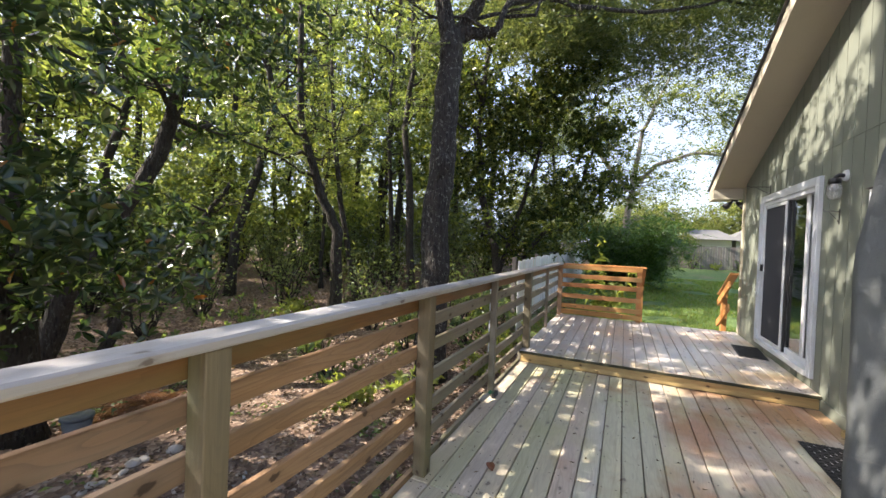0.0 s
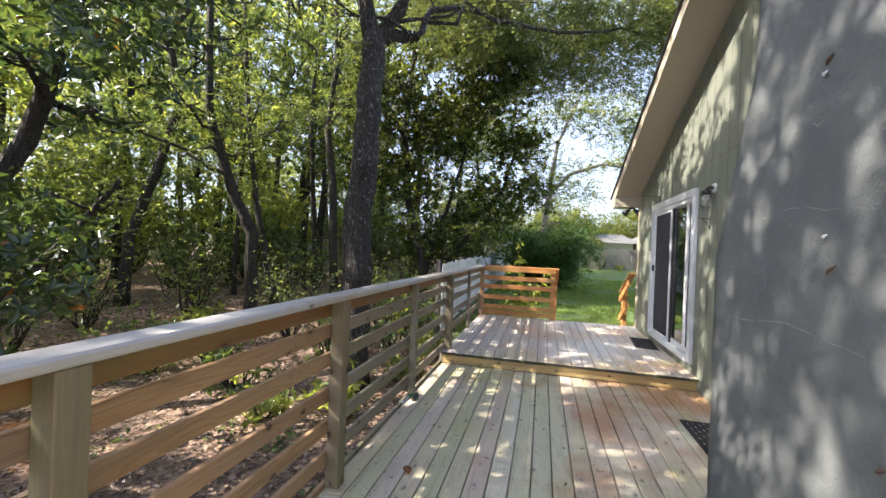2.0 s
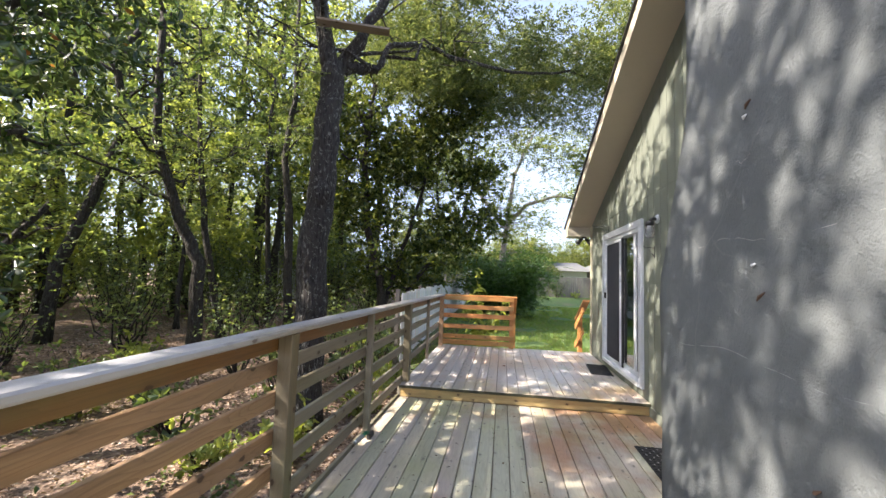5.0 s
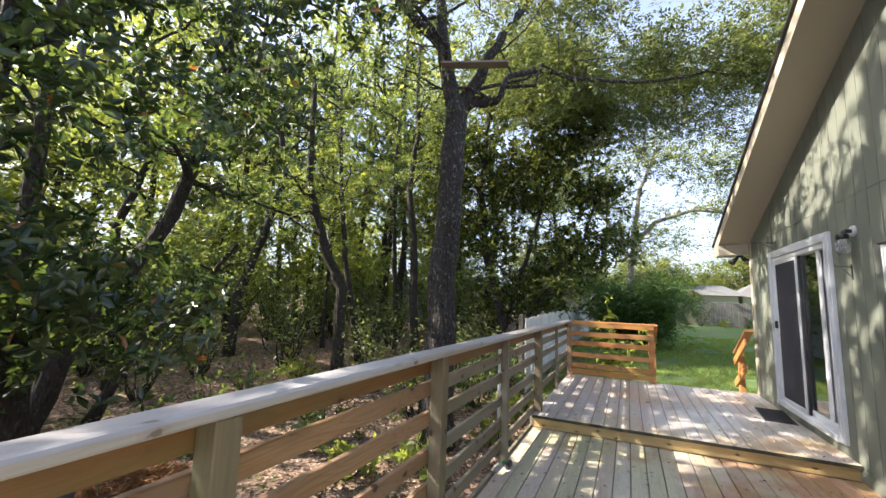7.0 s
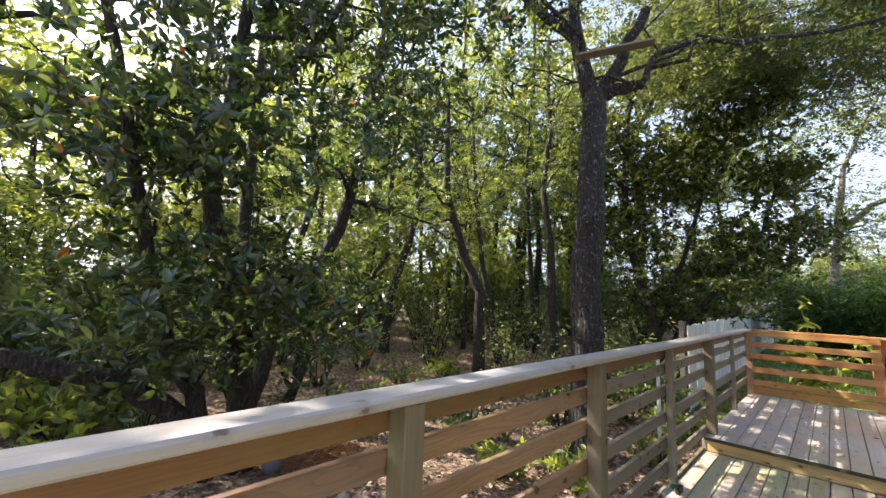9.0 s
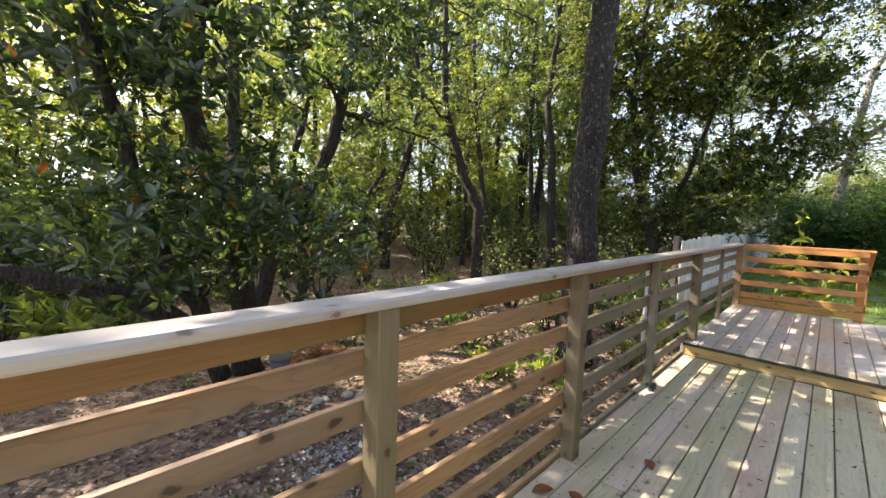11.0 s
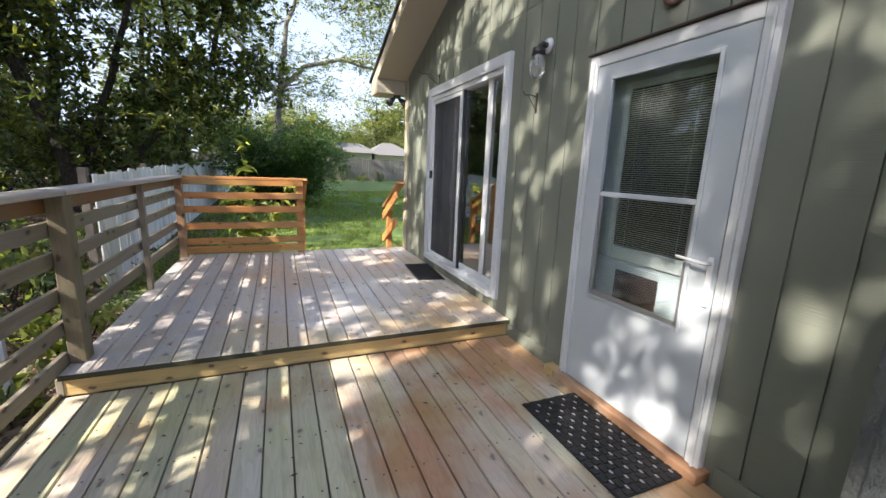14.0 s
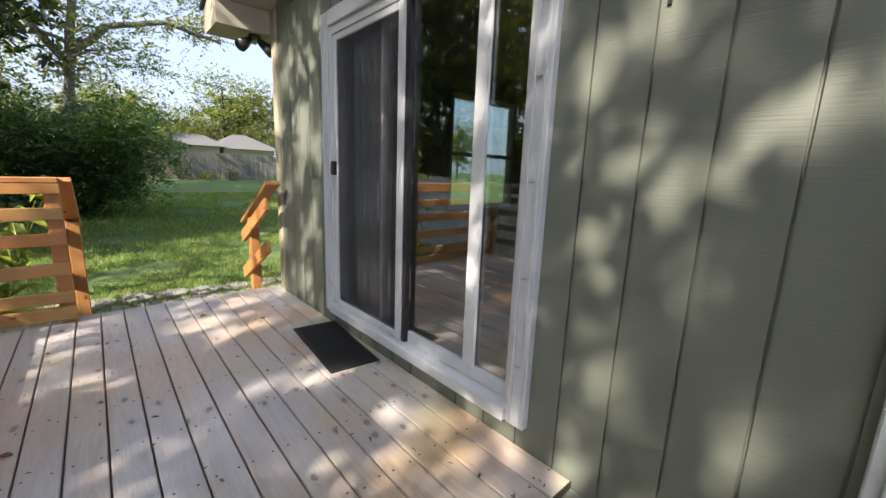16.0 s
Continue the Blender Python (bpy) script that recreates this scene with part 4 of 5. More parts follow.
    return fast_mesh(name, vv, np.concatenate([k + (0, 1, 2), k + (0, 2, 3), k + (0, 3, 4), k + (0, 4, 5)], 1).reshape(-1, 3), material)


def sprigs(name, starts, length, size, rng, material, per=12, width=0.42, droop=0.15, flat=0.5):
    """Slender twigs set with small leaves on both sides."""
    n = len(starts)
    d = rng.normal(size=(n, 3))
    d[:, 2] = d[:, 2] * 0.45 - droop
    d = unit(d)
    up = unit(rng.normal(size=(n, 3)) * 0.35 + (0, 0, 1))
    s = unit(np.cross(d, up))
    ln = length * rng.uniform(0.6, 1.3, n)
    k = (np.arange(per) + 0.5) / per
    side = np.where(np.arange(per) % 2, 1.0, -1.0)
    base = np.asarray(starts, float)[:, None] + d[:, None] * (k[None, :, None] * ln[:, None, None]) + np.array((0, 0, -0.12)) * (k[None, :, None] ** 2 * ln[:, None, None])
    ld = unit(d[:, None] * 0.7 + s[:, None] * side[None, :, None] + rng.normal(size=(n, per, 3)) * 0.35).reshape(-1, 3)
    base = base.reshape(-1, 3)
    nn = unit(np.repeat(up, per, axis=0) + rng.normal(size=ld.shape) * 0.4)
    ls = unit(np.cross(ld, nn))
    nn = np.cross(ls, ld)
    l1 = (size * rng.uniform(0.65, 1.3, len(ld)))[:, None]
    v = np.stack([base, base + ld * l1 * 0.45 + ls * l1 * width / 2 + nn * l1 * 0.08, base + ld * l1, base + ld * l1 * 0.45 - ls * l1 * width / 2 + nn * l1 * 0.08], 1).reshape(-1, 3)
    q = np.arange(len(ld))[:, None] * 4
    return fast_mesh(name, v, np.concatenate([q + (0, 1, 2), q + (0, 2, 3)], 1).reshape(-1, 3), material)


def leaf_part(name, parent, centres, size, rng, material, label="", style="scatter", **kw):
    local = np.asarray(centres) - np.array(WORLD[parent].translation)
    if style == "rosette":
        me = rosettes(name, local, size, rng, material, **kw)
    elif style == "sprig":
        me = sprigs(name, local, size * 5.5, size, rng, material, **kw)
    else:
        me = leaves(name, local, size, rng, material, **kw)
    return tagged(place(new(name, me), parent, WORLD[parent].copy()), label)


def wander(rng, a, b, n, wobble):
    a, b = np.array(a, float), np.array(b, float)
    pts = [a + (b - a) * i / n for i in range(n + 1)]
    for p in pts[1:]:
        p += rng.normal(size=3) * wobble
    return [tuple(p) for p in pts]


def taper(r0, r1, n):
    return [r0 + (r1 - r0) * i / n for i in range(n + 1)]


def limbs(rng, bm, starts, count, length, rise, r, tips, depth=2, sides=5):
    """Branches from the given points, each ending in a spray of twigs; their outer parts collect in tips."""
    for _ in range(count):
        p = np.array(starts[rng.integers(len(starts))], float)
        a = rng.uniform(0, math.tau)
        ln = length * rng.uniform(0.6, 1.2)
        q = p + (math.cos(a) * ln, math.sin(a) * ln, ln * rise * rng.uniform(0.3, 1.5))
        pts = wander(rng, p, q, 5, ln * 0.06)
        tube(pts, taper(r, r * 0.3, 5), sides, bm, False)
        tips.extend(pts[2:])
        if depth > 1:
            limbs(rng, bm, pts[2:], 3, length * 0.45, rise, r * 0.4, tips, depth - 1, 4)


def around(rng, tips, per, spread_xy, spread_z):
    t = np.repeat(np.asarray(tips, float), per, axis=0)
    return t + rng.normal(size=t.shape) * (spread_xy, spread_xy, spread_z)


def tree(name, seed, stems, r0, crown_limbs, label, leaf_mat, bark_mat, leaf=0.12, per=20, spread=0.4, reach=2.0, rise=0.35, extra=(), width=0.45, flat=0.5, droop=0.0, group="", side_ratio=0.55, clump=40, tight=0.24, style="scatter", more=1.0, ratios=(), narrow=0.6):
    """stems: lists of points, the first starting at the base. extra: (x, y, z, rx, ry, rz, count) leafy masses."""
    rng = np.random.default_rng(seed)
    x, y, z = stems[0][0]
    t = thing(name, x, y, z, label, "tree", group)
    bm, tips = bmesh.new(), []
    for i, st in enumerate(stems):
        st = [np.array(p, float) for p in st]
        fine = []
        for a, b in zip(st, st[1:]):
            for k in range(4):
                fine.append(a + (b - a) * k / 4)
        fine.append(st[-1])
        fine = [p + (rng.normal(size=3) * r0 * 0.08 if 0 < k < len(fine) - 1 else 0) for k, p in enumerate(fine)]
        ra = r0 if i == 0 else r0 * (ratios[i - 1] if ratios else side_ratio)
        rad = [ra * (1.0 - (narrow if i == 0 else 0.6) * k / (len(fine) - 1)) * (1.25 if k == 0 and i == 0 else 1) for k in range(len(fine))]
        tube(fine, rad, 12 if i == 0 else 8, bm)
        top = fine[len(fine) // 2:] if i == 0 else fine[1:]
        limbs(rng, bm, top, crown_limbs if i == 0 else max(2, crown_limbs // 3), reach, rise, ra * 0.32, tips)
    part("trunk", bm, bark_mat, t, "", True)
    share = {"rosette": 8, "sprig": 12}.get(style, 1)      # leaves that each point of the crown carries
    cl = [around(rng, tips, max(1, round(per / share)), spread, spread * 0.6)] if tips else []
    for ex, ey, ez, rx, ry, rz, count, *own in extra:
        each, near = own or (clump, tight)
        count, each = int(count * more / share), max(2, each // share)
        knots = rng.normal(size=(max(4, count // each), 3))
        knots = knots / np.linalg.norm(knots, axis=1, keepdims=True) * rng.uniform(0.05, 1.0, (len(knots), 1)) ** 0.5
        knots = knots * (rx, ry, rz) + (ex, ey, ez)
        cl.append(around(rng, knots, each, near, near * 0.7))
    leaf_part("crown", t, np.concatenate(cl), leaf, rng, leaf_mat, width=width, flat=flat, droop=droop, style=style)
    return t


G = ground_z
# the oak beside the deck
crnd = random.Random(17)
CANOPY = []
for i in range(60):
    x, y = crnd.uniform(-3.4, 4.6), crnd.uniform(8.2, 13.6)
    CANOPY.append((x, y, crnd.uniform(5.5, 8.3) + 0.35 * max(0, 1.5 - x) + (y - 9) * 0.22, crnd.uniform(0.5, 1.3), crnd.uniform(0.5, 1.3), crnd.uniform(0.3, 0.8), crnd.randint(700, 2400), 30, 0.17))
for i in range(12):
    CANOPY.append((crnd.uniform(0.0, 4.6), crnd.uniform(10.2, 13.2), crnd.uniform(5.0, 6.4), crnd.uniform(0.4, 0.9), crnd.uniform(0.4, 0.9), crnd.uniform(0.25, 0.55), crnd.randint(400, 1100), 30, 0.2))
oak = tree("oak_tree", 11, [
    [(-2.56, 5.74, G(-2.5, 5.7) - 0.1), (-2.56, 5.76, 0.7), (-2.55, 5.77, 1.56), (-2.52, 5.79, 2.82), (-2.46, 5.81, 3.95), (-2.44, 5.82, 4.9)],
    [(-2.46, 5.8, 4.75), (-2.68, 5.72, 5.88), (-2.75, 5.68, 6.85), (-2.6, 5.6, 9.2)],
    [(-2.72, 5.7, 5.95), (-3.2, 5.42, 6.5), (-3.6, 5.2, 7.0), (-4.8, 4.6, 8.6)],
    [(-2.42, 5.84, 4.75), (-2.13, 5.95, 5.2), (-1.92, 6.02, 5.78), (-1.5, 6.15, 6.45), (-0.4, 6.6, 8.4)],
    [(-2.3, 5.9, 4.85), (-1.95, 6.02, 4.95), (-1.79, 6.04, 4.9), (-1.67, 6.3, 5.5)],
    [(-1.69, 6.26, 5.42), (-1.35, 6.9, 5.85), (-0.11, 8.0, 5.98), (0.86, 8.8, 6.22), (1.75, 9.5, 6.58), (2.6, 10.2, 6.7)]],
    0.255, 0, "tall oak with dark furrowed bark beside the deck railing", canopy_leaf, oak_bark, leaf=0.088, per=20, spread=0.42, reach=2.4,
    extra=((-3.5, 7.5, 9.8, 2.2, 2.2, 1.3, 3500), (-2.0, 11.5, 8.6, 2.0, 1.6, 1.7, 9000, 40, 0.22), (0.2, 12.6, 8.2, 1.8, 1.5, 1.3, 7000, 30, 0.2), (2.2, 12.8, 7.6, 1.5, 1.4, 1.0, 4500, 26, 0.18), *CANOPY), droop=0.25, clump=80, tight=0.22, style="sprig", more=0.85, narrow=0.3, ratios=(0.56, 0.4, 0.48, 0.42, 0.2))
scar = bmesh.new()
bmesh.ops.create_icosphere(scar, subdivisions=3, radius=0.17)
for v in scar.verts:
    v.co = Vector((v.co.x * 0.75, v.co.y * 0.55, v.co.z * 1.15)) * (1 + 0.35 * noise.noise(v.co * 14)) + Vector((-2.42, 5.63, 2.78))
part("burl", scar, oak_bark, oak, "ragged burl on the trunk", True)
board("tree_plank", 0.18, 1.1, 0.036, old_wood, None, (-2.06, 5.66, 5.41), (0, 0, -70))
tagged(bpy.data.objects["tree_plank"], "old board fixed across the fork of the oak", "board")

# leaning and clustered magnolias
tree("magnolia_tree", 12, [
    [(-7.5, 2.7, -0.75), (-7.3, 3.1, 0.8), (-7.1, 3.55, 1.76), (-6.86, 4.04, 2.86), (-6.74, 4.25, 4.13), (-6.6, 4.45, 5.6), (-6.5, 4.6, 7.8)]],
    0.17, 10, "leaning magnolia with a dark bent trunk and large leaves", magnolia_leaf, dark_bark, leaf=0.16, per=10, spread=0.15, reach=1.7,
    extra=((-5.8, 4.6, 4.8, 1.4, 2.0, 1.3, 620), (-5.6, 5.2, 6.2, 1.5, 1.5, 1.0, 300)), width=0.44, clump=24, tight=0.3, style="rosette", more=1.7)
# The leaf mass about (-3.7, 2.9, 6.9) is added overhead to dapple the wall.
tree("magnolia_tree", 13, [
    [(-5.45, 2.0, -0.75), (-5.6, 1.95, 0.71), (-5.75, 1.6, 2.0), (-5.77, 1.44, 2.78), (-5.75, 1.5, 3.73), (-5.7, 1.6, 5.4), (-5.5, 1.7, 7.5)],
    [(-5.2, 1.6, -0.6), (-5.25, 1.35, 0.4), (-5.34, 1.06, 0.94), (-5.38, 0.79, 1.87), (-5.5, 0.4, 3.6), (-5.7, -0.2, 6.0)],
    [(-5.74, 1.5, 4.0), (-5.6, 2.0, 4.55), (-5.3, 2.5, 5.4), (-4.8, 3.0, 6.6)],
    [(-5.2, 1.4, 0.0), (-5.3, 0.7, 0.55), (-5.6, -0.4, 0.9), (-6.3, -1.4, 2.8)]],
    0.17, 9, "many-stemmed magnolia with large glossy dark green leaves", magnolia_leaf, dark_bark, leaf=0.145, per=12, spread=0.17, reach=1.4,
    extra=((-4.9, 2.3, 1.4, 1.0, 1.2, 0.8, 1000), (-4.9, 1.2, 1.5, 0.9, 1.1, 0.9, 1000), (-5.0, 2.6, 4.4, 1.4, 1.8, 1.2, 900), (-4.8, 0.5, 4.8, 1.6, 1.8, 1.2, 700), (-5.0, 0.4, 3.0, 1.0, 1.2, 1.0, 450), (-4.9, -0.5, 7.0, 1.3, 1.9, 1.5, 1300), (-3.7, 2.9, 6.9, 1.4, 3.6, 1.9, 2700, 32, 0.2), (-4.4, 0.7, 3.3, 0.9, 1.9, 0.9, 650, 14, 0.17)), width=0.44, clump=24, tight=0.28, style="rosette", more=1.9, ratios=(0.7, 0.5, 0.8))

# dark dense trees behind the white fence
tree("evergreen_tree", 14, [
    [(-3.7, 13.4, -0.3), (-3.9, 13.3, 1.5), (-4.4, 13.2, 3.2), (-4.6, 13.1, 5.5), (-4.4, 13.2, 8.5)],
    [(-3.8, 13.4, 0.5), (-3.2, 13.6, 2.6), (-2.6, 13.8, 4.8), (-2.2, 14.0, 7.6)],
    [(-3.6, 13.5, 0.3), (-2.4, 13.9, 2.0), (-1.2, 14.3, 3.8), (-0.6, 14.4, 6.0)]],
    0.17, 9, "broad evergreen tree with dense dark foliage behind the fence", evergreen_leaf, dark_bark, leaf=0.15, per=16, spread=0.3, reach=1.9,
    extra=((-3.4, 13.6, 6.0, 1.6, 1.5, 1.3, 4426), (-1.7, 14.0, 3.2, 1.3, 1.2, 1.1, 2740), (-2.1, 13.9, 7.0, 1.2, 1.2, 1.0, 2318), (-4.6, 13.2, 4.0, 1.3, 1.3, 1.3, 2318), (-0.8, 14.3, 5.3, 1.0, 1.1, 0.9, 2002),
           (-3.4, 13.4, 8.6, 1.8, 1.5, 0.9, 2740), (-3.3, 14.0, 1.9, 2.2, 1.2, 1.1, 2740), (-1.0, 14.2, 7.4, 0.9, 1.0, 0.8, 1264), (-5.4, 13.4, 6.8, 1.2, 1.2, 1.3, 1791), (-0.4, 14.6, 3.6, 0.7, 0.8, 0.6, 737),
           (-1.7, 14.0, 9.0, 1.6, 1.4, 1.2, 3500), (-3.6, 13.5, 10.2, 2.0, 1.5, 1.2, 3000), (-0.4, 14.4, 8.2, 1.0, 1.2, 1.0, 1500), (-6.0, 13.0, 4.6, 1.4, 1.3, 1.5, 2000), (-6.3, 13.2, 7.6, 1.5, 1.3, 1.5, 2000)), clump=26, tight=0.34, style="rosette", more=1.45)

# slim trunks standing in the wood
for sd, pts, r in ((21, [(-6.89, 8.56, -0.7), (-6.9, 8.56, 1.76), (-7.24, 8.27, 2.69), (-7.7, 7.9, 4.6), (-7.6, 7.7, 7.5)], 0.17),
                   (22, [(-7.0, 9.75, -0.6), (-7.5, 9.36, 2.64), (-7.7, 9.2, 5.0), (-7.8, 9.0, 8.0)], 0.1),
                   (23, [(-6.15, 11.45, -0.5), (-6.33, 11.36, 3.57), (-6.5, 11.25, 5.12), (-6.35, 11.35, 7.13), (-6.4, 11.3, 10.5)], 0.14),
                   (24, [(-8.2, 13.75, -0.5), (-8.4, 13.62, 2.38), (-8.6, 13.5, 6.0), (-8.5, 13.5, 9.0)], 0.12)):
    tree("woodland_tree", sd, [pts], r, 9, "slim dark woodland tree with light green leaves", oak_leaf, dark_bark, leaf=0.1, per=24, spread=0.25, reach=1.6, rise=0.5, group="trees of the wood", style="sprig")
tree("fallen_stem", 25, [[(-8.15, 3.85, -0.72), (-7.88, 4.26, 0.5), (-7.5, 4.9, 1.4), (-7.1, 5.5, 2.6)]], 0.1, 3, "dark leaning stem in the undergrowth", oak_leaf, dark_bark, leaf=0.1, per=8, reach=1.0)


def generic(name, seed, height, r0, first, n, reach, leaf_mat, leaf, per, spread, label, masses, bark_mat=dark_bark, lean=0.4, group="", style="scatter"):
    rng = np.random.default_rng(seed)
    top = (rng.normal() * lean, rng.normal() * lean, height)
    pts = [(0, 0, -0.15)] + [tuple(p) for p in wander(rng, (0, 0, height * first * 0.5), top, 4, lean * 0.25)]
    return tree(name, seed, [pts], r0, n, label, leaf_mat, bark_mat, leaf=leaf, per=per, spread=spread, reach=reach, extra=masses, group=group, style=style)


WOODS = [
    generic("wood_tree", 31, 7.4, 0.12, 0.3, 12, 2.0, oak_leaf, 0.105, 12, 0.3, "woodland tree with light green leaves", ((0, 0, 5.4, 2.0, 2.0, 1.5, 1500), (0.6, 0.5, 3.2, 1.8, 1.8, 1.2, 1500)), lean=0.9, group="trees of the wood", style="sprig"),
    generic("wood_tree", 32, 7.8, 0.14, 0.35, 12, 2.2, shrub_leaf, 0.13, 8, 0.3, "woodland tree with mid green leaves", ((0, 0, 5.8, 2.2, 2.2, 1.5, 1300), (-0.5, 0.3, 3.6, 2.0, 1.8, 1.3, 1500)), lean=0.9, group="trees of the wood", style="rosette"),
    generic("wood_tree", 33, 5.4, 0.07, 0.25, 11, 1.5, bright_leaf, 0.11, 12, 0.28, "young tree with bright backlit leaves", ((0, 0, 4.6, 1.7, 1.7, 1.4, 2200), (0.2, 0, 2.4, 1.4, 1.4, 0.9, 1000)), group="trees of the wood", style="sprig"),
]
SPOTS = [(-10.5, 5.2), (-11.2, 8.6), (-9.6, 11.0), (-12.0, 13.5), (-10.0, 16.5), (-14.0, 9.5), (-15.5, 15.5), (-12.5, 19.0),
         (-17.5, 6.0), (-18.0, 12.5), (-17.0, 20.0), (-12.0, 25.0), (-22.0, 9.0), (-22.0, 17.0), (-20.0, 25.0), (-11.0, -6.0), (-5.6, 17.6), (-26.0, 13.0), (-26.0, 21.0), (-16.0, -6.0), (-20.5, 2.5), (-26.0, 5.0), (-15.0, 30.0), (-25.0, 30.0)]
srnd = random.Random(5)
# tall trees added between the deck and the sun, crowns out of view, to dapple the light
tree("tall_tree", 81, [[(-9.2, -1.5, -0.8), (-9.1, -1.4, 3.0), (-8.9, -1.0, 6.5), (-8.8, -0.6, 11.0)]], 0.2, 9, "tall broadleaf tree added at the edge of the wood, its unseen crown dappling the sun", oak_leaf, dark_bark, leaf=0.18, per=8, spread=0.2, reach=2.2,
     extra=((-8.6, -0.8, 10.2, 3.0, 3.3, 2.9, 3900),), group="tall trees", clump=56, tight=0.22, style="rosette", more=1.3)
tree("tall_tree", 82, [[(-9.9, 3.2, -0.8), (-9.8, 3.2, 3.0), (-9.5, 3.1, 6.5), (-9.3, 3.0, 11.0)]], 0.18, 9, "tall broadleaf tree added at the edge of the wood, its unseen crown dappling the sun", oak_leaf, dark_bark, leaf=0.18, per=8, spread=0.2, reach=2.2,
     extra=((-9.0, 3.4, 10.0, 2.8, 3.0, 2.8, 2700), (-8.9, 0.8, 10.8, 1.1, 1.0, 1.1, 950)), group="tall trees", clump=56, tight=0.22, style="rosette", more=1.3)
for i, (x, y) in enumerate(SPOTS):
    src = WOODS[i % 3]
    s = srnd.uniform(0.85, 1.25) * (1.25 if x < -16 or y > 23 else 1.0)
    m = pose(x, y, G(x, y), srnd.uniform(-4, 4), srnd.uniform(-4, 4), srnd.uniform(0, 360)) @ Matrix.Diagonal((s, s, s * srnd.uniform(0.9, 1.15), 1))
    if i < 3:
        src.matrix_basis = m
    else:
        copy_thing(src, m)


# low growth on the woodland floor
def shrub(name, seed, r, h, leaf_mat, leaf, count, label, stems=9, width=0.5, group="", droop=0.0, style="scatter"):
    rng = np.random.default_rng(seed)
    t = thing(name, 0, 0, 0, label, "shrub", group)
    bm, tips = bmesh.new(), []
    for _ in range(stems):
        a, q = rng.uniform(0, math.tau), rng.uniform(0.3, 0.95)
        pts = wander(rng, (0.05 * math.cos(a), 0.05 * math.sin(a), -0.05), (math.cos(a) * r * q, math.sin(a) * r * q, h * rng.uniform(0.5, 0.95)), 5, r * 0.05)
        tube(pts, taper(0.012 + r * 0.008, 0.004, 5), 5, bm, False)
        tips.extend(pts[2:])
    part("woody_base", bm, dark_bark, t, "", True)
    share = {"rosette": 8, "sprig": 12}.get(style, 1)
    leaf_part("foliage", t, around(rng, tips, max(1, count // len(tips) // share), r * 0.2, h * 0.13), leaf, rng, leaf_mat, width=width, droop=droop, style=style)
    return t


UNDER = [shrub("undergrowth_shrub", 41, 0.7, 0.9, shrub_leaf, 0.11, 560, "low green woodland shrub", group="undergrowth", style="rosette"),
         shrub("undergrowth_shrub", 42, 0.5, 0.6, bright_leaf, 0.13, 330, "small bright green woodland shrub", group="undergrowth", style="rosette"),
         shrub("undergrowth_shrub", 43, 0.9, 1.7, oak_leaf, 0.09, 520, "thin twiggy woodland shrub", stems=14, group="undergrowth")]
for x, y, s in ((-10.2, -3.8, 1.2), (-13.0, -1.6, 1.3), (-2.8, 19.6, 1.3), (-4.8, 22.0, 1.5)):
    copy_thing(WOODS[2], pose(x, y, G(x, y), 0, 0, 67 * x) @ Matrix.Diagonal((s, s, s, 1)))
LOW = [(-6.4, 4.8, 0), (-5.4, 5.9, 1), (-4.2, 5.2, 0), (-3.4, 6.6, 0), (-2.6, 7.6, 0), (-3.3, 8.6, 2), (-5.0, 7.6, 2), (-7.6, 6.4, 0), (-8.4, 8.2, 2), (-4.0, 9.6, 0), (-2.9, 10.4, 0), (-2.7, 12.2, 0),
       (-6.6, 0.2, 1), (-7.6, 1.4, 0), (-8.8, 3.0, 2), (-9.6, 6.6, 2), (-10.6, 10.2, 2), (-7.4, 12.0, 2), (-5.4, 12.4, 0), (-9.0, 14.6, 2), (-11.6, 6.8, 0), (-3.1, 4.4, 1), (-2.4, 9.0, 0), (-3.2, 11.4, 0),
       (-8.2, -0.6, 0), (-6.9, 9.9, 2), (-9.0, 5.0, 2), (-10.8, 2.6, 2), (-12.6, 11.4, 2), (-11.6, 15.6, 2), (-6.8, 14.9, 2), (-14.0, 6.4, 2), (-13.4, 8.0, 2),
       (-2.6, 8.3, 0), (-2.5, 9.7, 0), (-3.0, 9.2, 1), (-2.5, 11.0, 0), (-3.6, 10.4, 0), (-4.4, 11.2, 2), (-2.6, 12.9, 0), (-3.8, 7.6, 0), (-4.6, 8.6, 0), (-1.75, 7.3, 1), (-1.8, 6.2, 1), (-5.9, 5.2, 1), (-6.3, 6.2, 0), (-2.3, 4.9, 1), (-7.3, 7.6, 1)]
for i, (x, y, kdx) in enumerate(LOW):
    s = srnd.uniform(0.8, 1.3)
    m = pose(x, y, G(x, y) - 0.02, 0, 0, srnd.uniform(0, 360)) @ Matrix.Diagonal((s, s, s, 1))
    if i in (0, 1, 5):
        UNDER[kdx].matrix_basis = m
    else:
        copy_thing(UNDER[kdx], m)

THICK = [shrub("thicket_shrub", 44, 1.7, 3.2, oak_leaf, 0.15, 1500, "tall leafy thicket shrub deep in the wood", stems=20, group="thicket"),
         shrub("thicket_shrub", 45, 1.6, 3.6, shrub_leaf, 0.17, 1400, "tall dark green thicket shrub deep in the wood", stems=20, group="thicket")]
trnd = random.Random(15)
HEDGE = [(-10.8 + 2.0 * math.cos(a) + trnd.uniform(-1, 1), 7.5 + 9 * math.sin(a) + trnd.uniform(-1, 1)) for a in [radians(100 + 15 * q) for q in range(11)]]
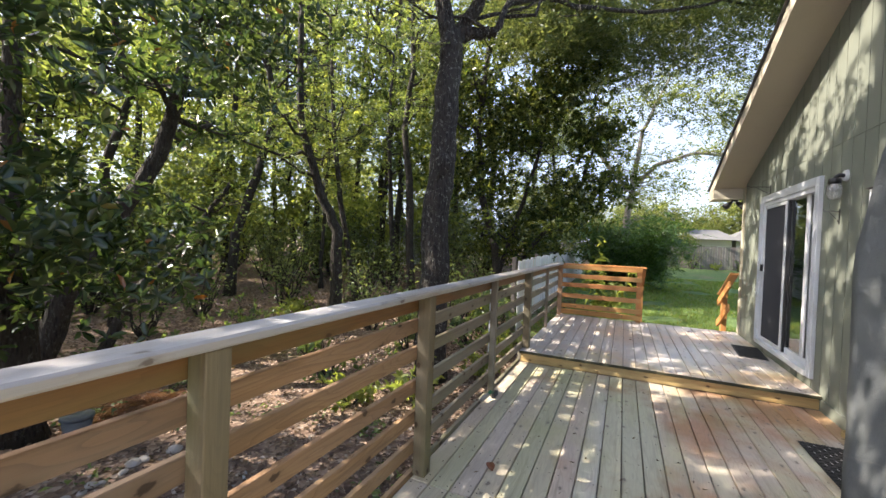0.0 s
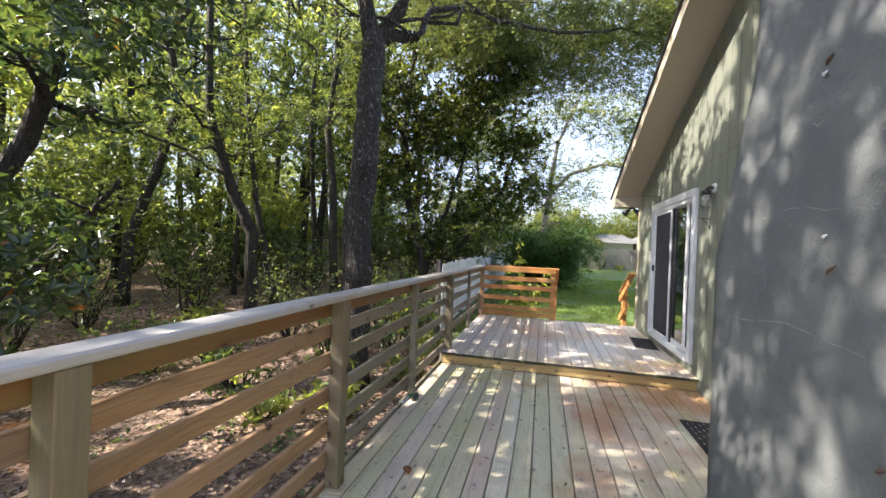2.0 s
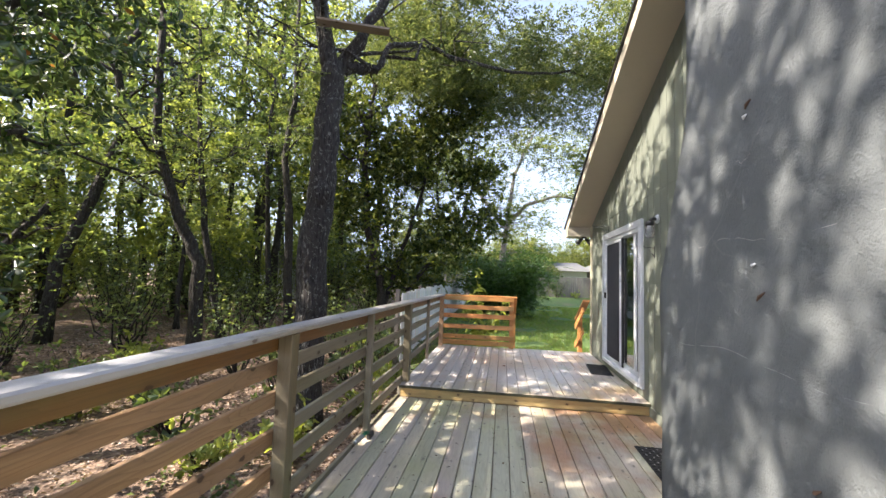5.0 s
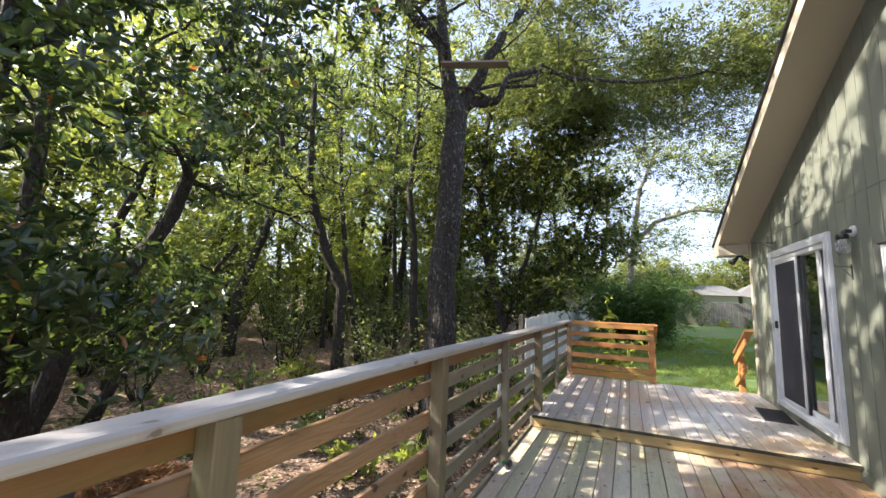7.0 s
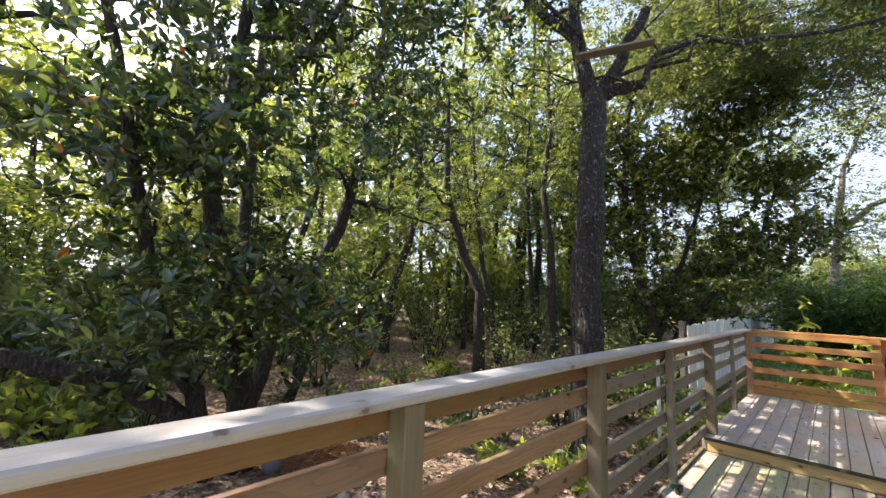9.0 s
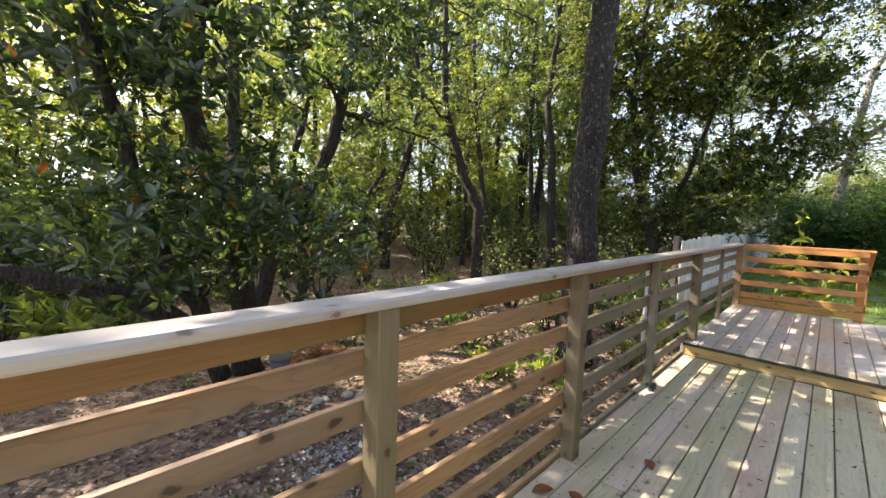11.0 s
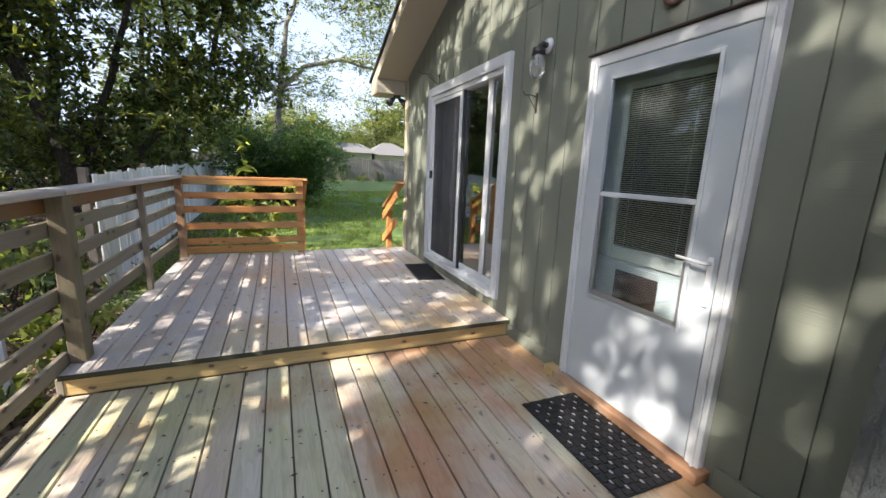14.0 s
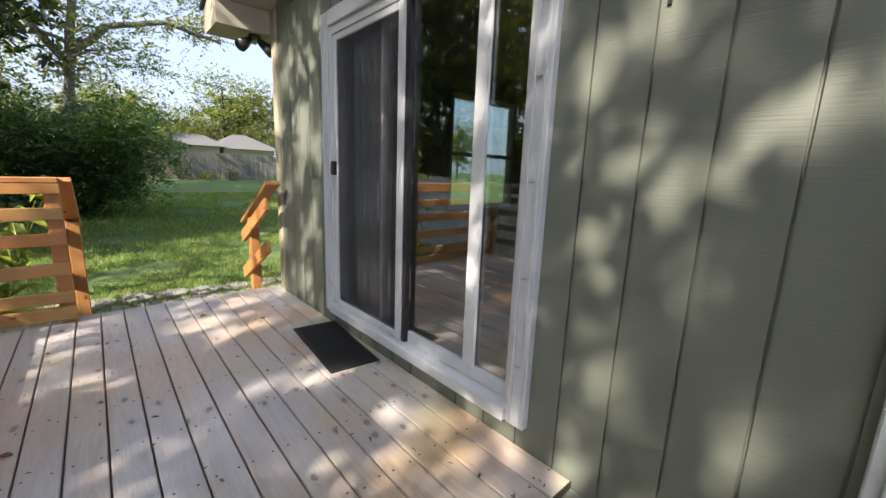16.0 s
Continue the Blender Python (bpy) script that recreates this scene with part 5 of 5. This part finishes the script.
BACK = generic("backwood_tree", 46, 9.0, 0.13, 0.3, 8, 2.0, bright_leaf, 0.25, 2, 0.5, "dense leafy tree deep in the wood", ((0, 0, 4.6, 2.5, 2.5, 2.2, 650), (0, 0, 1.6, 2.1, 2.1, 1.4, 560), (0, 0, 7.6, 2.4, 2.4, 1.9, 800)), group="trees deep in the wood")
RING = [(18 + (q % 3) * 3.6 + trnd.uniform(-1, 1), radians(112 + 3.6 * q)) for q in range(30)]
for i, (d, a) in enumerate(RING):
    x, y = d * math.cos(a) * 1.15, 2 + d * math.sin(a)
    m = pose(x, y, G(x, y) - 0.05, 0, 0, trnd.uniform(0, 360)) @ Matrix.Diagonal((1.1, 1.1, trnd.uniform(1.3, 1.75) if a < radians(160) else trnd.uniform(0.75, 0.95), 1))
    if i == 0:
        BACK.matrix_basis = m
    else:
        copy_thing(BACK, m)
HEDGE += [(-12.5, -1.5), (-13.5, 2.6), (-16.5, -0.5), (-15.0, 1.2), (-13.0, -4.0), (-17.0, 3.5)] + [(-17 - trnd.uniform(0, 5), -6 + 2.2 * q) for q in range(15)] + [(-20 + 2.1 * q, 24 + trnd.uniform(-2, 2)) for q in range(7)] + [(-24 - trnd.uniform(0, 4), -6 + 2.6 * q) for q in range(14)]
HEDGE += [(-3.2, 16.6), (-5.2, 16.0), (-7.2, 16.8), (-9.0, 18.2), (-4.2, 18.6), (-6.5, 19.6), (-8.6, 21.0), (-3.4, 21.5)]
for i, (x, y) in enumerate(HEDGE):
    s = trnd.uniform(0.85, 1.3) * (1.35 if x < -16 or y > 20 else 0.9)
    m = pose(x, y, G(x, y) - 0.03, 0, 0, trnd.uniform(0, 360)) @ Matrix.Diagonal((s, s, s, 1))
    if i < 2:
        THICK[i].matrix_basis = m
    else:
        copy_thing(THICK[i % 2], m)

# Sunlit shrubs: the sunlight is put in by the bright leaf colour of most copies.
for x, y, kdx, s in ((-8.6, 0.3, 1, 2.0), (-8.9, -0.5, 0, 1.6), (-7.9, 0.4, 1, 1.5), (-9.3, 0.9, 1, 1.9)):
    copy_thing(UNDER[kdx], pose(x, y, G(x, y) - 0.02, 0, 0, 50 * x) @ Matrix.Diagonal((s, s, s * 1.1, 1)))


# pale stones, a heap of pine straw and an old pot under the magnolia
def stone(x, y, r, seed):
    bm = bmesh.new()
    bmesh.ops.create_icosphere(bm, subdivisions=2, radius=r)
    for v in bm.verts:
        v.co = Vector((v.co.x * 1.25, v.co.y, v.co.z * 0.6)) * (1 + 0.3 * noise.noise(v.co * (1.6 / r) * 0.5 + Vector((seed, 0, 0))))
    tagged(part("stone", bm, paver_stone, None, "", False, pose(x, y, G(x, y) + r * 0.3, 0, 0, 47 * seed)), "pale rough stone lying on the leaf litter", "stone", "stones edging the bed")


erng = random.Random(31)
for i in range(13):
    u = i / 12
    stone(-3.8 - 0.2 * math.sin(u * math.pi) + erng.uniform(-0.06, 0.06), 1.45 + 1.45 * u + erng.uniform(-0.08, 0.08), erng.uniform(0.03, 0.065), i)


def pot():
    x, y = -5.08, 2.28
    z = G(x, y)
    t = thing("plant_pot", x, y, z, "old dark grey plastic plant pot on the leaf litter", "pot")
    part("body", tube([(x, y, z - 0.01), (x, y, z + 0.02), (x, y, z + 0.21)], [0.105, 0.11, 0.135], 20), pot_grey, t, "", True)
    part("rim", tube([(x, y, z + 0.205), (x, y, z + 0.212), (x, y, z + 0.24), (x, y, z + 0.246)], [0.138, 0.147, 0.147, 0.14], 20), pot_grey, t, "", True)


pot()
rl = np.random.default_rng(9)


def straw_heap():
    n = 2600
    c = rl.normal(size=(n, 2)) * (0.3, 0.34) + (-5.2, 2.95)
    z = np.array([G(a, b) for a, b in c]) + 0.13 * np.exp(-((c[:, 0] + 5.2) ** 2 + (c[:, 1] - 2.95) ** 2) / 0.16) * rl.uniform(0.2, 1.0, n)
    return leaves("pine_straw", np.stack([c[:, 0], c[:, 1], z + 0.01], 1), 0.2, rl, straw_needle, width=0.03, flat=0.85, fold=0.01)


tagged(place(new("pine_straw", straw_heap())), "heap of reddish dry pine straw under the trees", "pine straw", kind="stuff")


def gravel_patch():
    n = 380
    c = rl.normal(size=(n, 2)) * (0.2, 0.3) + (-2.9, 1.9)
    z = np.array([G(a, b) for a, b in c]) + 0.012
    return leaves("gravel", np.stack([c[:, 0], c[:, 1], z], 1), 0.045, rl, gravel_chip, width=0.8, flat=0.9, fold=0.3)


tagged(place(new("gravel", gravel_patch())), "scatter of pale grey gravel on the soil", "gravel", kind="stuff")
n = 52000
lx, ly = -1.15 - 11 * rl.uniform(0, 1, n) ** 1.4, rl.uniform(-3, 15, n)
lz = np.array([G(a, b) for a, b in zip(lx, ly)]) + rl.uniform(0.005, 0.035, n)
litter = place(new("fallen_leaves", leaves("fallen_leaves", np.stack([lx, ly, lz], 1), 0.054, rl, litter_leaf, width=0.5, flat=0.85, fold=0.14)))
tagged(litter, "dry brown leaves covering the woodland floor", "leaf litter", kind="stuff")


wx, wy = [], []
for _ in range(60):
    a, b = -1.4 - 7 * rl.uniform(), rl.uniform(-1, 12)
    k = int(rl.integers(15, 60))
    wx.append(a + rl.normal(size=k) * 0.16)
    wy.append(b + rl.normal(size=k) * 0.16)
wx, wy = np.concatenate(wx), np.concatenate(wy)
wz = np.array([G(a, b) for a, b in zip(wx, wy)]) + rl.uniform(0.02, 0.14, len(wx))
weeds = place(new("woodland_weeds", leaves("woodland_weeds", np.stack([wx, wy, wz], 1), 0.075, rl, shrub_leaf, width=0.6, flat=0.7)))
tagged(weeds, "patches of small green weeds among the fallen leaves", "weeds", kind="stuff")


def blades():
    n = 90000
    x, y = rl.uniform(-1.75, 9, n), 9.0 + 15 * rl.uniform(0, 1, n) ** 1.6
    z = np.array([G(a, b) for a, b in zip(x, y)])
    patchy = np.array([noise.noise((a * 0.8, b * 0.8, 4.0)) for a, b in zip(x, y)])
    keep = patchy > -0.22
    x, y, z = x[keep], y[keep], z[keep]
    n = len(x)
    a = rl.uniform(0, math.tau, n)
    h, w = rl.uniform(0.03, 0.085, n), 0.006 + 0.0006 * (y - 9)
    c = np.stack([x, y, z], 1)
    side = np.stack([np.cos(a) * w, np.sin(a) * w, 0 * a], 1)
    tip = c + np.stack([rl.normal(size=n) * 0.03, rl.normal(size=n) * 0.03, h], 1)
    v = np.stack([c - side, c + side, tip], 1).reshape(-1, 3)
    return fast_mesh("grass", v, np.arange(3 * n).reshape(-1, 3), grass_blade)


tagged(place(new("grass", blades())), "short patchy green lawn grass", "grass", kind="stuff")

# the yard beyond the deck
bush = shrub("garden_bush", 51, 2.1, 2.7, bush_leaf, 0.13, 34000, "large rounded dark green garden bush on the lawn", stems=44, style="sprig", width=0.4)
bush.matrix_basis = pose(0.35, 18.6, G(0.3, 18.6) - 0.05)


def weed():
    rng = np.random.default_rng(52)
    t = thing("tall_weed", -0.1, 9.75, G(-0.1, 9.75), "tall bright green weed with lance leaves behind the end railing", "plant")
    bm, cs = bmesh.new(), []
    for i in range(9):
        a, q = rng.uniform(0, math.tau), rng.uniform(0.05, 0.5)
        h = rng.uniform(1.0, 1.75) if i else 2.05
        pts = wander(rng, (-0.1, 9.75, G(-0.1, 9.75)), (-0.1 + math.cos(a) * q, 9.75 + math.sin(a) * q * 0.6, h - 0.35), 6, 0.02)
        tube(pts, taper(0.008, 0.004, 6), 5, bm, False)
        for p in pts[2:]:
            for _ in range(7):
                cs.append(np.array(p) + rng.normal(size=3) * (0.08, 0.08, 0.05))
    part("woody_base", bm, bright_leaf, t, "", True)
    leaf_part("foliage", t, np.array(cs), 0.2, rng, bright_leaf, width=0.22, droop=0.2)


weed()


def far_oak(seed, x, y, h, label):
    rng = np.random.default_rng(seed)
    g = G(x, y)
    stems = [[(x, y, g - 0.1), (x - 0.1, y, g + h * 0.25), (x + 0.3, y, g + h * 0.45)],
             [(x + 0.2, y, g + h * 0.42), (x + h * 0.12, y, g + h * 0.53), (x + h * 0.28, y - 0.5, g + h * 0.57), (x + h * 0.46, y, g + h * 0.55)],
             [(x + 0.2, y, g + h * 0.42), (x + h * 0.05, y, g + h * 0.7), (x + h * 0.16, y, g + h * 0.95)],
             [(x, y, g + h * 0.4), (x - h * 0.16, y, g + h * 0.62), (x - h * 0.3, y, g + h * 0.82)]]
    crown = [(-0.25, 0.8, 0.25, 0.16, 3600), (0.2, 0.88, 0.3, 0.12, 3600), (0.05, 0.52, 0.2, 0.07, 1200), (0.42, 0.72, 0.2, 0.1, 2200), (-0.1, 0.66, 0.16, 0.1, 1600), (0.3, 0.6, 0.26, 0.05, 1300), (0.45, 0.84, 0.2, 0.1, 1800), (0.15, 0.43, 0.12, 0.05, 900)]
    return tree("live_oak", seed, stems, h * 0.024, 9, label, far_leaf, pale_bark, leaf=0.17, per=12, spread=0.5, reach=h * 0.14, rise=0.2, flat=0.6,
                extra=[(x + h * cx, y, g + h * cz, h * rx, 2.2, h * rz, n) for cx, cz, rx, rz, n in crown], style="sprig", clump=60, tight=0.4, droop=0.1)


far_oak(61, 0.3, 27.5, 12.5, "spreading live oak with pale bare limbs behind the garden bush")
FAR = [generic("far_tree", 71, 8.0, 0.16, 0.35, 14, 2.4, far_leaf, 0.3, 9, 0.8, "sunlit far garden tree", ((0, 0, 5.2, 3.0, 3.0, 2.2, 2400), (0, 0, 2.8, 2.6, 2.6, 1.4, 900)), group="far trees")]
for i, (x, y, s) in enumerate(((3.0, 44, 0.8), (-4, 40, 1.1), (9.5, 52, 0.75), (14, 48, 0.7), (20, 50, 0.85), (11.6, 52.0, 1.35), (15.0, 54.0, 1.45), (27, 46, 1.0), (-10, 44, 1.3), (-18, 40, 1.4), (0, 60, 1.1), (34, 40, 1.0), (5, 64, 0.9), (16, 66, 1.0),
                              (26, 70, 1.1), (-28, 36, 1.4), (-34, 22, 1.5), (-34, 8, 1.5), (-32, -4, 1.4), *((-8 + 3.2 * q, 37.5 + 3.5 * (q % 3), 0.5 + 0.07 * (q % 4)) for q in range(5)), *((14 + 3.2 * q, 38 + 3.5 * (q % 3), 0.55 + 0.07 * (q % 4)) for q in range(6)), *((-6 + 3.1 * q, 53 + 2.5 * (q % 2), 0.75 + 0.12 * (q % 3)) for q in range(14)))):
    m = pose(x, y, 0.3 if y > 30 else -0.5, 0, 0, srnd.uniform(0, 360)) @ Matrix.Diagonal((s, s, s, 1))
    if i == 0:
        FAR[0].matrix_basis = m
    else:
        copy_thing(FAR[0], m)

# neighbour's house behind the far fence
def far_house(x0, x1, y0, y1, eave, ridge, hip, label):
    t = thing("house", (x0 + x1) / 2, (y0 + y1) / 2, 0.3, label, "house", "houses beyond the fence")
    part("wall", box(x0, x1, y0, y1, 0.2, eave), far_wall, t)
    o, ym = 0.6, (y0 + y1) / 2
    bm = bmesh.new()
    low = [bm.verts.new(p) for p in ((x0 - o, y0 - o, eave), (x1 + o, y0 - o, eave), (x1 + o, y1 + o, eave), (x0 - o, y1 + o, eave))]
    top = [bm.verts.new((x0 - o + hip, ym, ridge)), bm.verts.new((x1 + o - hip, ym, ridge))]
    for f in ((low[0], low[1], top[1], top[0]), (low[1], low[2], top[1]), (low[2], low[3], top[0], top[1]), (low[3], low[0], top[0]), tuple(reversed(low))):
        bm.faces.new(f)
    part("roof", bm, roof_white, t, "pale weathered roof")
    for q in range(3):
        x = x0 + (x1 - x0) * (0.2 + 0.27 * q)
        part("window", box(x, x + 0.9, y0 - 0.03, y0 + 0.01, 1.1, 2.0), window_glass, t)


far_house(1.5, 8.7, 41.5, 47, 2.75, 3.75, 1.2, "low neighbouring house with a pale metal roof beyond the fence")
far_house(9.3, 13.4, 43, 49, 2.7, 4.1, 2.1, "neighbouring house with a pale hipped roof beyond the fence")
shed = thing("outbuilding", -14, 21, -0.5, "pale outbuilding glimpsed between the trees", "shed")
part("wall", box(-16, -12, 21.5, 24, -0.6, 1.9), trim_paint, shed)
part("roof", prism([(21.2, 1.85), (22.75, 2.7), (24.3, 1.85)], "x", -16.3, -11.7), roof_white, shed)

# ---- fences ----
white_fence = thing("fence", -1.95, 16, -0.3, "old white-painted board fence with peeling paint", "fence", kind="structure")
frnd = random.Random(7)
for i in range(104):
    y = 8.95 + 0.147 * i
    top = 1.23 + 0.02 * (y - 9) + frnd.uniform(-0.03, 0.03)
    h = 1.8
    board("fence_board", 0.02, h, 0.135, fence_white, white_fence, (-1.95 + frnd.uniform(-0.006, 0.006), y, top - h / 2), (90, 0, frnd.uniform(-2, 2)), bevel=0.003)
for z in (0.75, -0.1):
    board("fence_rail", 0.04, 15.2, 0.09, fence_white, white_fence, (-1.98, 16.5, z + 0.15), (1.15, 0, 0))
for y in (8.93, 11.4, 13.8, 16.2, 18.6, 21.0, 24.2):
    board("fence_post", 0.09, 1.9, 0.09, fence_grey, white_fence, (-2.06, y, 0.35 + 0.02 * (y - 9)), (90, 0, 0))
grey_fence = thing("fence", 6, 33, 0.4, "weathered grey board fence closing the far end of the lawn", "fence", kind="structure")
for i in range(185):
    x = -7.0 + 0.147 * i
    board("fence_board", 0.135, 1.72, 0.02, fence_grey, grey_fence, (x, 33 + frnd.uniform(-0.01, 0.01), 1.17 + frnd.uniform(-0.035, 0.035)), (90, frnd.uniform(-0.8, 0.8), 0), bevel=0.0)
for i in range(3):
    sm = copy_thing(UNDER[(0, 2, 1)[i]], pose((7.2, 4.6, 6.0)[i], 32.3, G(6, 32.3), 0, 0, 40 * i))

# ---- things on the deck and wall ----
def wall_lamp(y, z):
    t = thing("wall_lamp", WX, y, z, "jelly jar wall lamp with a white mount and black cap", "lamp")
    bm = bmesh.new()
    bmesh.ops.create_cone(bm, cap_ends=True, segments=20, radius1=0.055, radius2=0.05, depth=0.02)
    bmesh.ops.rotate(bm, verts=bm.verts, cent=(0, 0, 0), matrix=Matrix.Rotation(radians(-90), 3, "Y"))
    bmesh.ops.translate(bm, verts=bm.verts, vec=(WX - 0.011, y, z + 0.06))
    part("mount", bm, trim_paint, t, "white round mount", True)
    part("arm", tube([(WX - 0.02, y, z + 0.06), (WX - 0.06, y, z + 0.065), (WX - 0.085, y, z + 0.045), (WX - 0.09, y, z + 0.02)], 0.02, 10), black_metal, t, "", True)
    part("cap", tube([(WX - 0.09, y, z + 0.035), (WX - 0.09, y, z + 0.03), (WX - 0.09, y, z - 0.02)], [0.03, 0.048, 0.05], 16), black_metal, t, "", True)
    jar = part("jar", tube([(WX - 0.09, y, z - 0.021), (WX - 0.09, y, z - 0.05), (WX - 0.09, y, z - 0.14), (WX - 0.09, y, z - 0.165)], [0.048, 0.054, 0.051, 0.036], 16), jar_glass, t, "ribbed clear glass jar", True)
    for i in range(12):
        a = i * math.tau / 12
        part("rib", tube([(WX - 0.09 + 0.054 * math.cos(a), y + 0.054 * math.sin(a), z - 0.045), (WX - 0.09 + 0.052 * math.cos(a), y + 0.052 * math.sin(a), z - 0.138)], 0.003, 5), jar_glass, jar)
    part("bulb", tube([(WX - 0.09, y, z - 0.022), (WX - 0.09, y, z - 0.06), (WX - 0.09, y, z - 0.09)], [0.012, 0.024, 0.008], 10), trim_paint, t, "white unlit bulb", True)


wall_lamp(5.10, 2.30)
hs = [(WX - 0.012, 4.085 + 0.062 * math.cos(a), 2.37 + 0.07 * math.sin(a)) for a in [radians(150 + 24 * i) for i in range(11)]]
tagged(part("horseshoe", tube(hs, [0.008] + [0.013] * 9 + [0.008], 6), rusty, None, "", True), "rusty horseshoe nailed above the storm door", "horseshoe")


def hook(y, z, s, label):
    t = thing("plant_hook", WX, y, z, label, "hook", "plant hooks")
    part("plate", box(WX - 0.008, WX - 0.0005, y - 0.006, y + 0.006, z - 0.12, z + 0.03), black_metal, t)
    part("bracket", tube([(WX - 0.006, y, z), (WX - 0.08 * s, y, z + 0.01), (WX - 0.16 * s, y, z + 0.005), (WX - 0.19 * s, y, z + 0.03)], 0.004, 6), black_metal, t, "", True)
    part("brace", tube([(WX - 0.006, y, z - 0.1), (WX - 0.05 * s, y, z - 0.06), (WX - 0.12 * s, y, z + 0.004)], 0.0035, 6), black_metal, t, "", True)


hook(5.20, 2.02, 0.7, "small black wire plant hook on the siding below the lamp")
hook(7.27, 2.56, 1.5, "scrolled black iron plant hook above the sliding door")


def flood_light(x, y, z):
    t = thing("flood_light", x, y, z, "black twin flood light under the eave", "lamp")
    part("base", tube([(x, y, z + 0.07), (x, y, z + 0.04)], 0.055, 14), black_metal, t, "", True)
    for sx in (-0.06, 0.05):
        d = Vector((sx * 2, -0.08, -0.1)).normalized()
        p = Vector((x + sx * 0.6, y, z + 0.03))
        part("head", tube([p, p + d * 0.03, p + d * 0.12, p + d * 0.16], [0.02, 0.032, 0.052, 0.055], 14), black_metal, t, "", True)


flood_light(1.98, 8.76, 2.478)


def mat_one():
    t = thing("door_mat", 1.82, 3.98, 0.0, "black rubber mat with woven slots before the storm door", "mat")
    bm = bmesh.new()
    nx, ny, x0, y0, sx, sy = 9, 16, 1.60, 3.59, 0.44, 0.79
    part("base", box(x0, x0 + sx, y0, y0 + sy, 0.003, 0.008, 0.002), black_rubber, t)
    for i in range(nx):
        for j in range(ny):
            cx, cy = x0 + sx * (i + 0.5) / nx, y0 + sy * (j + 0.5) / ny
            a, b = (0.4, 0.28) if (i + j) % 2 else (0.28, 0.4)
            box(cx - sx / nx * a, cx + sx / nx * a, cy - sy / ny * b, cy + sy / ny * b, 0.0085, 0.013, 0.0, bm)
    tagged(part("weave", bm, black_rubber, t), kind="stuff")
    bm = bmesh.new()
    for i in range(1, nx):
        for j in range(1, ny):
            if (i + j) % 2:
                cx, cy = x0 + sx * i / nx, y0 + sy * j / ny
                box(cx - 0.006, cx + 0.006, cy - 0.012, cy + 0.012, 0.0085, 0.0095, 0.0, bm)
    tagged(part("slot_pattern", bm, cap_wood, t, "pale deck showing through the slots"), kind="stuff")


mat_one()


def mat_two():
    t = thing("door_mat", 1.9, 7.1, UP, "flat black ribbed rubber mat before the sliding door", "mat")
    askew = pose(1.9, 7.1, UP, 0, 0, -5)
    part("base", box(-0.165, 0.165, -0.40, 0.40, 0.003, 0.009, 0.002), black_rubber, t, m=askew)
    for i in range(36):
        y = -0.375 + 0.021 * i
        part("rib", box(-0.14, 0.14, y, y + 0.011, 0.0095, 0.014), black_rubber, t, m=askew)


mat_two()


def dry_leaf(x, y, turn, s, z=0.0):
    bm = bmesh.new()
    grid = {}
    for i in range(7):
        u = i / 6
        w = 0.5 * math.sin(math.pi * min(1, u * 0.96 + 0.02)) ** 0.8
        for j, q in enumerate((-1, -0.5, 0, 0.5, 1)):
            grid[i, j] = bm.verts.new((q * w * s * 0.55, (u - 0.5) * s, 0.012 + s * (0.16 * abs(q) ** 1.6 * w * 2 + 0.1 * (u - 0.5) ** 2)))
    for i in range(6):
        for j in range(4):
            bm.faces.new((grid[i, j], grid[i, j + 1], grid[i + 1, j + 1], grid[i + 1, j]))
    ob = part("dry_leaf", bm, dead_leaf, None, "", True, pose(x, y, z - 0.006, 0, 0, turn))
    ob.modifiers.new("thick", "SOLIDIFY").thickness = 0.0015
    tagged(ob, "curled brown magnolia leaf lying on the deck", "leaf", "leaves on the deck")


for q in ((-0.59, 2.74, 30, 0.11), (-0.93, 2.02, -30, 0.13), (-0.77, 2.10, 60, 0.12), (-0.2, 7.9, 10, 0.06, UP), (0.35, 6.9, 70, 0.05, UP), (1.3, 8.2, 130, 0.06, UP)):
    dry_leaf(*q)
rd = np.random.default_rng(12)
n = 260
dx, dy = rd.uniform(-0.95, 2.0, n), rd.uniform(0.6, 8.6, n)
dz = np.where(dy > STEP_Y + 0.02, UP, 0.0) + 0.006
tagged(place(new("deck_debris", leaves("deck_debris", np.stack([dx, dy, dz], 1), 0.035, rd, litter_leaf, width=0.3, flat=0.97, fold=0.06))), "small dry leaf bits scattered on the deck boards", "debris", kind="stuff")

clip = thing("hose_tap", -0.99, 3.95, 0.0, "grey tap with a green hose end beside a railing post", "tap")
part("bracket", box(-0.965, -0.93, 3.93, 4.05, 0.0, 0.05, 0.004), black_metal, clip, "black post bracket")
part("body", tube([(-0.98, 3.86, 0.055), (-0.99, 3.78, 0.06), (-1.0, 3.72, 0.05)], [0.02, 0.024, 0.018], 10), silver, clip, "", True)
part("hose_end", tube([(-0.955, 3.95, 0.06), (-0.97, 3.9, 0.075), (-0.98, 3.86, 0.055)], [0.014, 0.018, 0.018], 10), hose_green, clip, "", True)
stake = tagged(part("garden_stake", box(-1.78, -1.74, 6.3, 6.34, -0.7, 0.95, 0.003), trim_paint), "pale thin stake standing behind the railing", "stake")
